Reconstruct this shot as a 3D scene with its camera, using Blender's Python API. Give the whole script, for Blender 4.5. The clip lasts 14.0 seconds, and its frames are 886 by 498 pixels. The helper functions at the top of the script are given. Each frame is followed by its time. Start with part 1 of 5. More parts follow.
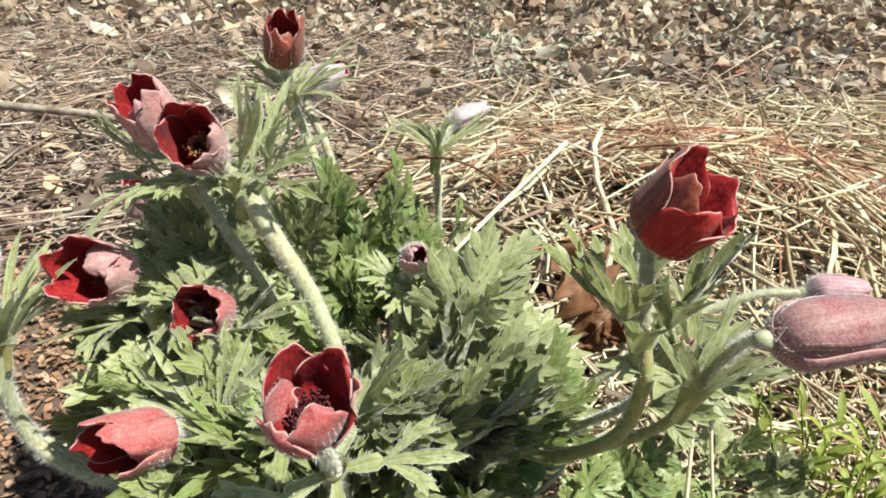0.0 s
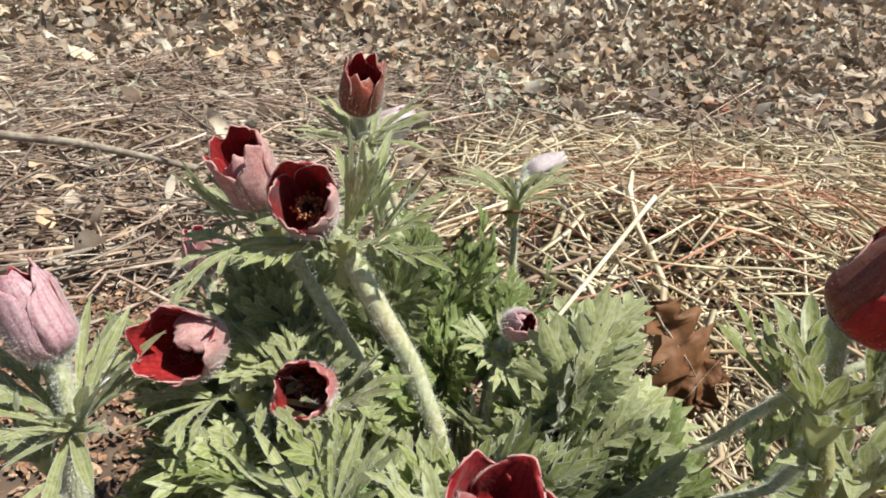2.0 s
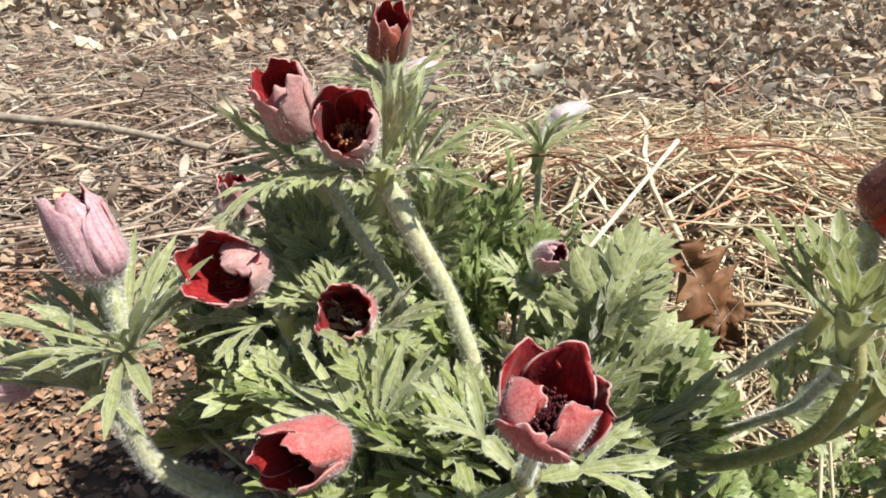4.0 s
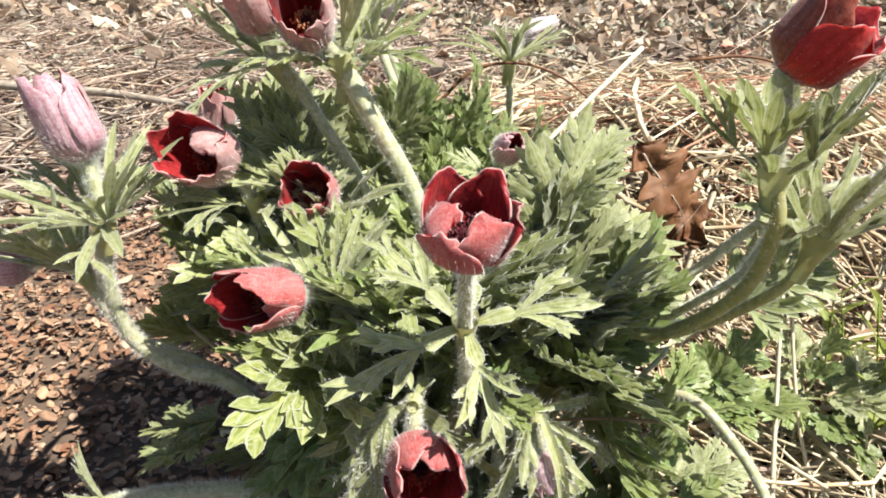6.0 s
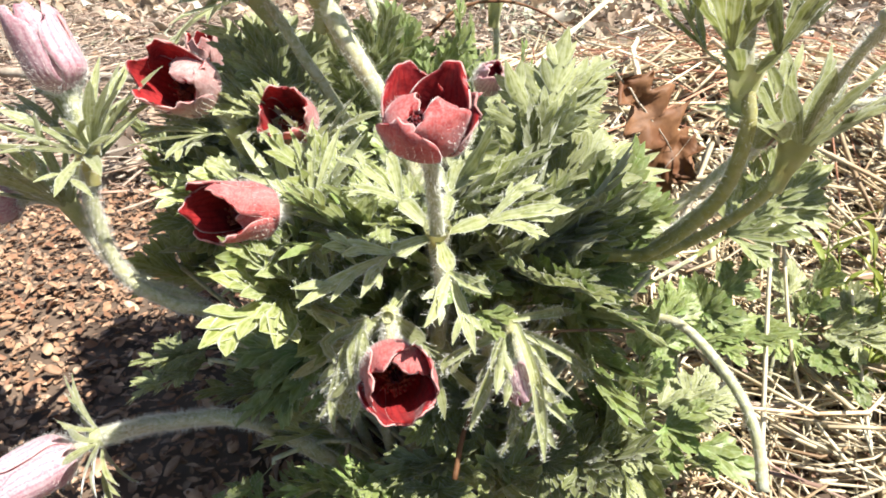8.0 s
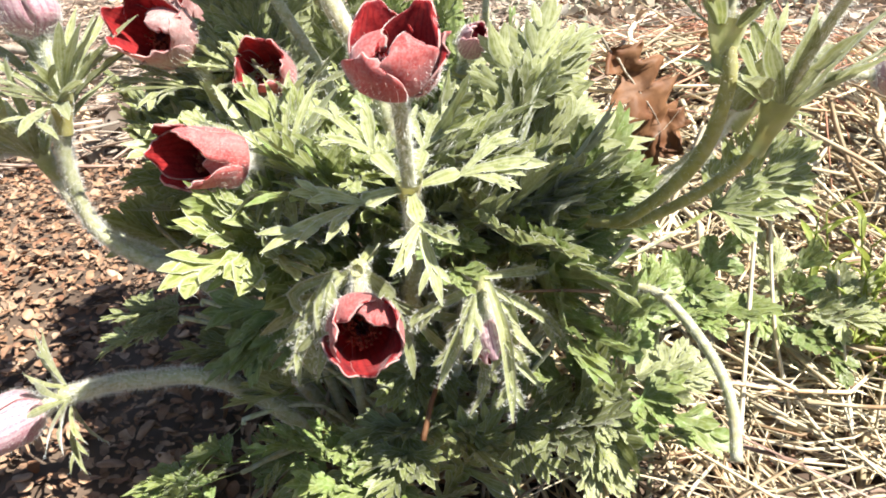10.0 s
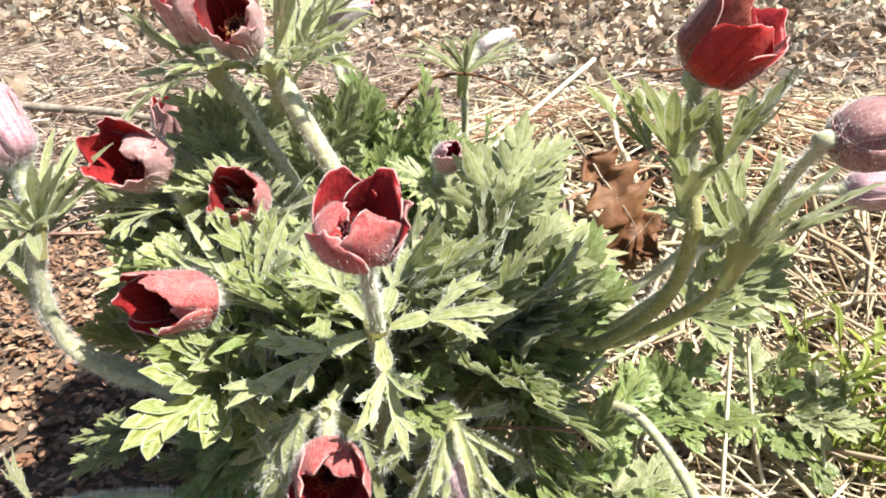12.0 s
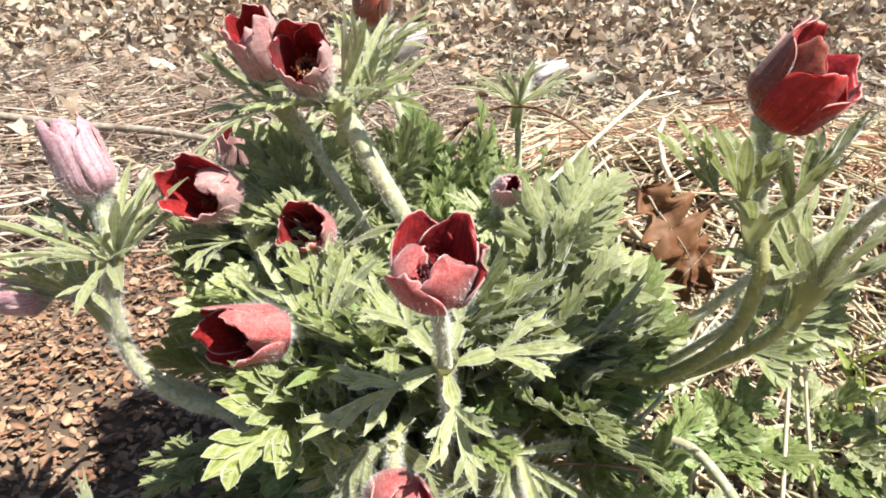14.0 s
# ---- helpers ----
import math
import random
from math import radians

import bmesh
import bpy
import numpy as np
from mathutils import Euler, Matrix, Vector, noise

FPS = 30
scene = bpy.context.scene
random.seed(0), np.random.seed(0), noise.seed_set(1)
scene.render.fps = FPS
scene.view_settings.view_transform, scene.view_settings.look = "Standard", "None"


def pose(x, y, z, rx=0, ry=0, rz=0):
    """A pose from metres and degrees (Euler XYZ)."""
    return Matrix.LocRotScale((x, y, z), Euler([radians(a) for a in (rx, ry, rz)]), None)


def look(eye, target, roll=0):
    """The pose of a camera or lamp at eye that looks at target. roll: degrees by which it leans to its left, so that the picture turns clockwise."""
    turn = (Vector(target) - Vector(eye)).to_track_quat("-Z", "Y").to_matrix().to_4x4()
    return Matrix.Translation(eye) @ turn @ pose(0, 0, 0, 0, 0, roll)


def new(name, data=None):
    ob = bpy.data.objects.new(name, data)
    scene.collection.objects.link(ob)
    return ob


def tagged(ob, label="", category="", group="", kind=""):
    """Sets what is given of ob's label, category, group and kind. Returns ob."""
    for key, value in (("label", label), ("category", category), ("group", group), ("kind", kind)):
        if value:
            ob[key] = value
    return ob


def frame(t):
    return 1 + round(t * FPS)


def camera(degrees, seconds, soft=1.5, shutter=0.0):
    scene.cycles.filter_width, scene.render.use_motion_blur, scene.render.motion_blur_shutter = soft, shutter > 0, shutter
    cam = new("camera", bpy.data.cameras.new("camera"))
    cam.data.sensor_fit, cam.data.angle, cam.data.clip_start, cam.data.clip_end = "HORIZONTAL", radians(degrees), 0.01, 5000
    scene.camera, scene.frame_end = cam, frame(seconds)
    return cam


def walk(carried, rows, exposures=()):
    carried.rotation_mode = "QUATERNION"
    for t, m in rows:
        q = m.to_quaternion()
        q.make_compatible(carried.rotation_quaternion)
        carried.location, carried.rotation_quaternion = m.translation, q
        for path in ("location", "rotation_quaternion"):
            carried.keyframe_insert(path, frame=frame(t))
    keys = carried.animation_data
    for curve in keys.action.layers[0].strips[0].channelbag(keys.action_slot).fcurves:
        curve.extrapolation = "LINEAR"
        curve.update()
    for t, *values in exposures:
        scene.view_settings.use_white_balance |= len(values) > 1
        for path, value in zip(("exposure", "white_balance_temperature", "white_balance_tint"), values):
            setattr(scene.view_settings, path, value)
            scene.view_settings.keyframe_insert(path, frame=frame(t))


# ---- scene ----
import collections

cam = camera(65.39, 14.0, 1.85)
PATH = [
    (0, (0.0331, -0.1688, 0.3081), (0.0304, 0.2861, 0.1006), 1.75),
    (0.5, (0.0224, -0.1560, 0.3214), (0.0335, 0.3020, 0.1211), 2.37),
    (1, (0.0014, -0.1499, 0.3228), (0.0213, 0.3115, 0.1312), 2.88),
    (1.5, (-0.0139, -0.1465, 0.3159), (0.0064, 0.3176, 0.1309), 3.04),
    (2, (-0.0223, -0.1435, 0.3111), (-0.0010, 0.3190, 0.1224), 3.34),
    (2.2, (-0.0269, -0.1434, 0.3095), (-0.0057, 0.3186, 0.1194), 3.33),
    (4.3, (-0.0333, -0.1657, 0.2882), (-0.0143, 0.2950, 0.0947), 2.53),
    (4.5, (-0.0327, -0.1713, 0.2856), (-0.0128, 0.2902, 0.0942), 2.80),
    (5, (-0.0225, -0.1813, 0.2779), (-0.0040, 0.2788, 0.0832), 2.10),
    (5.5, (-0.0131, -0.1854, 0.2682), (0.0017, 0.2721, 0.0670), 1.31),
    (6, (-0.0086, -0.1877, 0.2629), (-0.0055, 0.2689, 0.0591), 1.03),
    (6.5, (-0.0050, -0.1909, 0.2588), (-0.0064, 0.2640, 0.0511), 0.51),
    (7, (-0.0015, -0.1945, 0.2513), (-0.0084, 0.2590, 0.0408), -0.19),
    (7.5, (0.0060, -0.1961, 0.2465), (-0.0021, 0.2570, 0.0352), -0.64),
    (8, (0.0062, -0.1999, 0.2396), (-0.0041, 0.2547, 0.0317), -0.80),
    (8.2, (0.0086, -0.2004, 0.2347), (-0.0026, 0.2526, 0.0234), -1.49),
    (10.3, (0.0172, -0.2015, 0.2256), (0.0074, 0.2525, 0.0163), 0.86),
    (10.5, (0.0190, -0.1996, 0.2304), (0.0101, 0.2549, 0.0221), 0.93),
    (11, (0.0224, -0.1963, 0.2343), (0.0163, 0.2600, 0.0299), 1.14),
    (11.5, (0.0230, -0.1923, 0.2475), (0.0182, 0.2691, 0.0547), 0.61),
    (12, (0.0229, -0.1881, 0.2575), (0.0153, 0.2746, 0.0683), 0.79),
    (12.5, (0.0209, -0.1861, 0.2636), (0.0043, 0.2769, 0.0755), 0.99),
    (13, (0.0173, -0.1859, 0.2637), (-0.0026, 0.2781, 0.0783), 0.88),
    (13.5, (0.0135, -0.1874, 0.2656), (-0.0105, 0.2770, 0.0819), 1.01),
    (14, (0.0116, -0.1904, 0.2661), (-0.0190, 0.2751, 0.0861), 0.39),
]
walk(cam, [(t, look(eye, target, roll)) for t, eye, target, roll in PATH],
     [(0, 1.01, 6450, 4), (1, 0.86, 6450, 6), (2.2, 0.77, 6450, 8), (4.3, 1.06, 6450, 9), (5, 1.16, 6450, 9), (6.5, 1.38, 6500, 11), (8.2, 1.60, 6500, 11),
      (11, 1.70, 6500, 11), (12.5, 1.40, 6450, 10), (14, 1.36, 6450, 10)])

# ---- light ----
world = bpy.data.worlds.new("sky")
scene.world = world
world.use_nodes = True
SUN = Vector((0.45, -0.20, 0.86)).normalized()
_sky = world.node_tree.nodes.new("ShaderNodeTexSky")
_sky.sky_type, _sky.sun_disc = "NISHITA", False
_sky.sun_elevation = math.asin(SUN.z)
_sky.sun_rotation = math.atan2(SUN.x, SUN.y)
_bg = world.node_tree.nodes["Background"]
_bg.inputs["Strength"].default_value = 0.05
world.node_tree.links.new(_sky.outputs[0], _bg.inputs["Color"])
_lamp = bpy.data.lights.new("sun", "SUN")
_lamp.energy, _lamp.angle, _lamp.color = 4.8, radians(0.53), (1.0, 0.965, 0.895)
sun = new("sun", _lamp)
sun.matrix_world = look(SUN * 5, (0, 0, 0))


# ---- materials ----
def mat(name, lo, hi, scale=200.0, rough=0.6, through_light=0.0, bump=0.0, spot=None, spot_scale=30.0, vary=0.15, island=False, tint=None, sheen=0.0, film=None, vein=None, rib=None, spec=0.25):
    """Noise between two colours, a coarser third colour, a per-object or per-piece change of tone, and light passing through.
    film: (colour, amount, scale) of a patchy coat of fine hairs; vein: (colour, count, amount) of streaks along a petal; rib: (colour, amount) along a leaf's middle."""
    m = bpy.data.materials.new(name)
    m.use_nodes = True
    n, l = m.node_tree.nodes, m.node_tree.links
    n.clear()
    out = n.new("ShaderNodeOutputMaterial")
    pr = n.new("ShaderNodeBsdfPrincipled")
    pr.inputs["Roughness"].default_value = rough
    pr.inputs["Specular IOR Level"].default_value = spec
    pr.inputs["Sheen Weight"].default_value, pr.inputs["Sheen Roughness"].default_value = sheen, 0.4
    geo = n.new("ShaderNodeNewGeometry")
    tex = n.new("ShaderNodeTexCoord")
    no = n.new("ShaderNodeTexNoise")
    no.inputs["Scale"].default_value, no.inputs["Detail"].default_value = scale, 3.0
    l.new(tex.outputs["Object"], no.inputs["Vector"])
    ramp = n.new("ShaderNodeValToRGB")
    ramp.color_ramp.elements[0].position, ramp.color_ramp.elements[1].position = 0.32, 0.68
    ramp.color_ramp.elements[0].color, ramp.color_ramp.elements[1].color = (*lo, 1), (*hi, 1)
    l.new(no.outputs["Fac"], ramp.inputs[0])
    col = ramp.outputs[0]
    if spot:
        n2 = n.new("ShaderNodeTexNoise")
        n2.inputs["Scale"].default_value = spot_scale
        l.new(tex.outputs["Object"], n2.inputs["Vector"])
        r2 = n.new("ShaderNodeValToRGB")
        r2.color_ramp.elements[0].position, r2.color_ramp.elements[1].position = 0.48, 0.7
        l.new(n2.outputs["Fac"], r2.inputs[0])
        mx = n.new("ShaderNodeMixRGB")
        mx.inputs[2].default_value = (*spot, 1)
        l.new(r2.outputs[0], mx.inputs[0])
        l.new(col, mx.inputs[1])
        col = mx.outputs[0]
    def over(c, colour, fac):
        mo = n.new("ShaderNodeMixRGB")
        mo.inputs[2].default_value = (*colour, 1)
        l.new(fac, mo.inputs[0])
        l.new(c, mo.inputs[1])
        return mo.outputs[0]

    def calc(op, a, b):
        q = n.new("ShaderNodeMath")
        q.operation = op
        for k, v in enumerate((a, b)):
            if isinstance(v, (int, float)):
                q.inputs[k].default_value = v
            else:
                l.new(v, q.inputs[k])
        return q.outputs[0]

    def ranged(v, a, b, c, d):
        q = n.new("ShaderNodeMapRange")
        q.interpolation_type = "SMOOTHSTEP"
        for k, w in enumerate((a, b, c, d)):
            q.inputs[k + 1].default_value = w
        l.new(v, q.inputs[0])
        return q.outputs[0]

    if vein or rib:
        at = n.new("ShaderNodeAttribute")
        at.attribute_name = "across"
        across = at.outputs["Fac"]
    if vein:
        slow = n.new("ShaderNodeTexNoise")
        slow.inputs["Scale"].default_value = 110.0
        l.new(tex.outputs["Object"], slow.inputs["Vector"])
        wob = calc("MULTIPLY", slow.outputs["Fac"], 7.0)
        line = calc("SINE", calc("ADD", calc("MULTIPLY", across, vein[1]), wob), 0.0)
        col = over(col, vein[0], ranged(line, 0.1, 0.95, 0.0, vein[2]))
    if rib:
        col = over(col, rib[0], ranged(calc("ABSOLUTE", across, 0.0), 0.02, 0.2, rib[1], 0.0))
    if film:
        nf = n.new("ShaderNodeTexNoise")
        nf.inputs["Scale"].default_value, nf.inputs["Detail"].default_value = film[2], 4.0
        l.new(tex.outputs["Object"], nf.inputs["Vector"])
        col = over(col, film[0], ranged(nf.outputs["Fac"], 0.38, 0.66, 0.0, film[1]))
    if island:
        rnd = geo.outputs["Random Per Island"]
    else:
        rnd = n.new("ShaderNodeObjectInfo").outputs["Random"]
    if tint:
        mt = n.new("ShaderNodeValToRGB")
        mt.color_ramp.interpolation = "LINEAR"
        while len(mt.color_ramp.elements) < len(tint):
            mt.color_ramp.elements.new(0.5)
        for k, c in enumerate(tint):
            mt.color_ramp.elements[k].position = k / (len(tint) - 1)
            mt.color_ramp.elements[k].color = (*c, 1)
        l.new(rnd, mt.inputs[0])
        mm = n.new("ShaderNodeMixRGB")
        mm.blend_type = "MULTIPLY"
        mm.inputs[0].default_value = 1.0
        l.new(col, mm.inputs[1])
        l.new(mt.outputs[0], mm.inputs[2])
        col = mm.outputs[0]
    hs = n.new("ShaderNodeHueSaturation")
    mp = n.new("ShaderNodeMapRange")
    mp.inputs[3].default_value, mp.inputs[4].default_value = 1 - vary, 1 + vary
    l.new(rnd, mp.inputs[0])
    l.new(mp.outputs[0], hs.inputs["Value"])
    l.new(col, hs.inputs["Color"])
    l.new(hs.outputs[0], pr.inputs["Base Color"])
    if bump:
        bp = n.new("ShaderNodeBump")
        bp.inputs["Strength"].default_value, bp.inputs["Distance"].default_value = bump, 0.001
        l.new(no.outputs["Fac"], bp.inputs["Height"])
        l.new(bp.outputs[0], pr.inputs["Normal"])
    if through_light:
        tr = n.new("ShaderNodeBsdfTranslucent")
        l.new(hs.outputs[0], tr.inputs["Color"])
        ms = n.new("ShaderNodeMixShader")
        ms.inputs[0].default_value = through_light
        l.new(pr.outputs[0], ms.inputs[1])
        l.new(tr.outputs[0], ms.inputs[2])
        l.new(ms.outputs[0], out.inputs[0])
    else:
        l.new(pr.outputs[0], out.inputs[0])
    return m


SILVER = (0.46, 0.48, 0.265)
M_LEAF = mat("leaf_green", (0.14, 0.17, 0.031), (0.268, 0.295, 0.074), 260, 0.42, 0.40, 0.35, (0.20, 0.235, 0.09), 60, 0.22, sheen=0.3, film=(SILVER, 0.3, 420), rib=((0.36, 0.40, 0.22), 0.7), vein=((0.40, 0.43, 0.225), 15, 0.45), spec=0.35)
M_LEAF_FRESH = mat("leaf_fresh", (0.115, 0.15, 0.028), (0.225, 0.255, 0.068), 220, 0.42, 0.36, 0.3, (0.17, 0.26, 0.06), 70, 0.22, sheen=0.15, film=((0.45, 0.50, 0.36), 0.22, 300), rib=((0.30, 0.38, 0.15), 0.7), vein=((0.25, 0.31, 0.11), 15, 0.4), spec=0.35)
M_YOUNG = mat("young_shoot", (0.20, 0.26, 0.04), (0.34, 0.39, 0.10), 220, 0.45, 0.4, 0.3, (0.28, 0.31, 0.06), 70, 0.2, rib=((0.36, 0.42, 0.14), 0.6))
M_BRACT = mat("bract_silver_green", (0.20, 0.222, 0.060), (0.325, 0.345, 0.125), 420, 0.46, 0.38, 0.35, (0.26, 0.29, 0.12), 90, 0.18, sheen=0.5, film=((0.48, 0.50, 0.325), 0.42, 450), rib=((0.41, 0.43, 0.245), 0.6), vein=((0.46, 0.48, 0.30), 13, 0.5), spec=0.3)
M_COLLAR = mat("collar_yellow_green", (0.36, 0.39, 0.15), (0.48, 0.48, 0.25), 200, 0.6, 0.3, 0.3, (0.40, 0.36, 0.13), 60, 0.1, sheen=0.3)
M_STEM = mat("stem_hairy_green", (0.30, 0.315, 0.15), (0.46, 0.46, 0.27), 300, 0.6, 0.12, 0.3, (0.38, 0.33, 0.18), 40, 0.12, sheen=0.5, film=((0.62, 0.63, 0.53), 0.45, 420))
M_STEM_OLIVE = mat("stem_olive", (0.28, 0.275, 0.075), (0.41, 0.39, 0.13), 300, 0.5, 0.15, 0.3, (0.30, 0.27, 0.11), 40, 0.12, sheen=0.3, film=((0.50, 0.50, 0.36), 0.25, 420))
M_HAIR = mat("silver_hair", (0.74, 0.74, 0.69), (0.84, 0.84, 0.79), 100, 0.4, 0.45, 0, None, 1, 0.1)
M_WOOL = mat("woolly_margin", (0.34, 0.36, 0.245), (0.475, 0.49, 0.37), 500, 0.6, 0.42, 0.2, None, 1, 0.12, sheen=0.4)
M_FRESH_EDGE = mat("fresh_leaf_margin", (0.21, 0.26, 0.09), (0.34, 0.375, 0.18), 500, 0.55, 0.4, 0.2, None, 1, 0.12, sheen=0.2)
DOWN = (0.62, 0.47, 0.45)
M_PETAL_IN = mat("petal_inside_red", (0.30, 0.016, 0.018), (0.44, 0.03, 0.03), 420, 0.4, 0.40, 0.35, (0.15, 0.008, 0.014), 120, 0.15, sheen=0.15, vein=((0.18, 0.008, 0.014), 26, 0.55), film=((0.50, 0.09, 0.085), 0.2, 1100))
M_PETAL_OUT = mat("petal_outside_rose", (0.47, 0.065, 0.062), (0.60, 0.145, 0.13), 420, 0.5, 0.38, 0.35, (0.54, 0.19, 0.175), 150, 0.1, sheen=0.5, vein=((0.40, 0.075, 0.08), 24, 0.28), film=(DOWN, 0.27, 1500))
M_LILAC_OUT = mat("petal_outside_lilac", (0.57, 0.30, 0.345), (0.72, 0.50, 0.525), 400, 0.5, 0.38, 0.35, (0.50, 0.22, 0.26), 90, 0.12, sheen=0.5, vein=((0.42, 0.13, 0.19), 24, 0.65), film=((0.74, 0.66, 0.66), 0.44, 1500))
M_PALE_OUT = mat("petal_outside_pale", (0.66, 0.58, 0.58), (0.78, 0.72, 0.72), 500, 0.5, 0.38, 0.35, (0.62, 0.46, 0.48), 90, 0.1, sheen=0.4, vein=((0.58, 0.42, 0.46), 22, 0.5))
M_LILAC_IN = mat("petal_inside_crimson", (0.30, 0.03, 0.06), (0.4, 0.06, 0.09), 500, 0.5, 0.4, 0.3, None, 1, 0.1)
# own colour of the tall rose-brown bell; also paints the red bell's shaded petals
M_DARK_OUT = mat("petal_outside_maroon", (0.35, 0.075, 0.045), (0.47, 0.115, 0.07), 420, 0.38, 0.48, 0.3, (0.30, 0.16, 0.10), 40, 0.12, sheen=0.3, vein=((0.18, 0.035, 0.03), 24, 0.28), film=((0.46, 0.27, 0.22), 0.32, 1500))
M_SCARLET_OUT = mat("petal_outside_scarlet", (0.54, 0.030, 0.025), (0.68, 0.055, 0.045), 420, 0.38, 0.48, 0.3, (0.52, 0.06, 0.05), 50, 0.1, sheen=0.25, vein=((0.30, 0.012, 0.014), 24, 0.28), film=((0.58, 0.18, 0.16), 0.14, 1500))
M_DUST_OUT = mat("petal_outside_dusty_rose", (0.48, 0.22, 0.205), (0.64, 0.39, 0.36), 420, 0.55, 0.36, 0.35, (0.50, 0.20, 0.185), 90, 0.12, sheen=0.5, vein=((0.40, 0.12, 0.12), 24, 0.28), film=((0.66, 0.54, 0.51), 0.40, 1500))
M_DUSK_OUT = mat("petal_outside_dusky", (0.33, 0.145, 0.14), (0.44, 0.23, 0.21), 380, 0.5, 0.35, 0.35, (0.36, 0.10, 0.11), 80, 0.1, sheen=0.5, vein=((0.25, 0.07, 0.08), 22, 0.28), film=((0.55, 0.42, 0.40), 0.40, 1500))
M_RIM = mat("petal_edge_pale", (0.54, 0.27, 0.24), (0.68, 0.44, 0.40), 400, 0.6, 0.35, 0.2, None, 1, 0.1, sheen=0.5)
# dark red-brown, deeper than the pale ochre set below
M_STAMEN = mat("stamen_dark_red", (0.11, 0.02, 0.012), (0.24, 0.065, 0.03), 900, 0.7, 0.1, 0.4, None, 1, 0.2)
M_STAMEN_PALE = mat("stamen_pale_ochre", (0.26, 0.10, 0.05), (0.46, 0.24, 0.12), 900, 0.7, 0.1, 0.4, None, 1, 0.2)
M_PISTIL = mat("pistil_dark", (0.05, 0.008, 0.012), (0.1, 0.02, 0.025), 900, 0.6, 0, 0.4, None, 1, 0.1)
M_SOIL = mat("soil", (0.05, 0.033, 0.023), (0.125, 0.088, 0.062), 55, 0.95, 0, 0.8, (0.12, 0.085, 0.06), 6, 0)
STRAW_TINTS = ((1, 1, 1), (1.0, 0.95, 0.85), (0.78, 0.67, 0.55), (1, 0.99, 0.96), (0.42, 0.35, 0.28), (1, 0.97, 0.88), (0.92, 0.81, 0.7), (1, 1, 1))
M_STRAW = mat("straw", (0.61, 0.535, 0.37), (0.81, 0.755, 0.585), 120, 0.5, 0.15, 0.2, (0.46, 0.33, 0.21), 25, 0.3, True, STRAW_TINTS)
M_STRAW_ONE = mat("straw_stalk", (0.62, 0.545, 0.38), (0.80, 0.74, 0.57), 120, 0.5, 0.15, 0.2, (0.46, 0.33, 0.21), 25, 0.3, False, STRAW_TINTS)
M_STRAW_PALE = mat("pale_stalk", (0.60, 0.52, 0.36), (0.74, 0.67, 0.5), 120, 0.55, 0.15, 0.2, (0.5, 0.4, 0.25), 20, 0.1)
M_OLDSTRAW = mat("weathered_grass", (0.40, 0.335, 0.265), (0.71, 0.635, 0.53), 120, 0.7, 0.12, 0.2, (0.25, 0.165, 0.13), 15, 0.5, True,
                 ((1, 1, 1), (0.72, 0.55, 0.49), (1, 0.95, 0.88), (0.34, 0.29, 0.27), (1, 0.87, 0.79), (0.55, 0.46, 0.44), (1, 1, 1)))
LITTER_TINTS = ((1, 1, 1), (0.38, 0.30, 0.25), (1.0, 0.91, 0.78), (0.55, 0.40, 0.31), (0.82, 0.86, 0.86), (0.17, 0.14, 0.125), (1, 0.96, 0.9), (0.30, 0.26, 0.24), (0.8, 0.64, 0.5))
M_LITTER = mat("leaf_litter", (0.46, 0.39, 0.305), (0.71, 0.635, 0.525), 60, 0.65, 0.15, 0.4, (0.24, 0.17, 0.115), 2.2, 0.3, True, LITTER_TINTS)
M_LITTER_ONE = mat("fallen_leaf_brown", (0.44, 0.365, 0.285), (0.68, 0.60, 0.49), 60, 0.65, 0.15, 0.4, (0.30, 0.2, 0.13), 25, 0.3, False, LITTER_TINTS)
CHIP_TINTS = ((1, 1, 1), (0.85, 0.66, 0.53), (1, 0.95, 0.9), (0.6, 0.44, 0.38), (1.0, 0.87, 0.75), (1, 1, 1))
M_CHIP = mat("wood_chips", (0.215, 0.14, 0.09), (0.37, 0.27, 0.19), 150, 0.75, 0, 0.4, (0.22, 0.125, 0.075), 40, 0.3, True, CHIP_TINTS)
M_CHIP_ONE = mat("wood_chip", (0.26, 0.17, 0.11), (0.46, 0.345, 0.245), 150, 0.75, 0, 0.4, (0.25, 0.14, 0.085), 40, 0.3, False, CHIP_TINTS)
M_TWIG = mat("twig_bark", (0.24, 0.2, 0.15), (0.42, 0.36, 0.28), 90, 0.85, 0, 0.7, (0.18, 0.13, 0.1), 25, 0.1)
M_OAK = mat("dry_oak_leaf", (0.12, 0.056, 0.026), (0.225, 0.11, 0.05), 130, 0.6, 0.2, 0.6, (0.13, 0.05, 0.022), 60, 0.1)
M_PALE = mat("bleached_leaf", (0.62, 0.52, 0.36), (0.78, 0.68, 0.5), 50, 0.7, 0.15, 0.3, (0.55, 0.42, 0.27), 15, 0.1)
M_REDGRASS = mat("reddish_grass", (0.33, 0.145, 0.09), (0.5, 0.265, 0.165), 100, 0.7, 0.15, 0.2, None, 1, 0.35, True)
M_MOSS = mat("mossy_scrap", (0.22, 0.225, 0.15), (0.38, 0.39, 0.29), 60, 0.8, 0.1, 0.3, None, 1, 0.3, True)
M_REDLEAF = mat("red_brown_leaf", (0.25, 0.07, 0.04), (0.36, 0.12, 0.07), 60, 0.6, 0.15, 0.3, None, 1, 0.1)


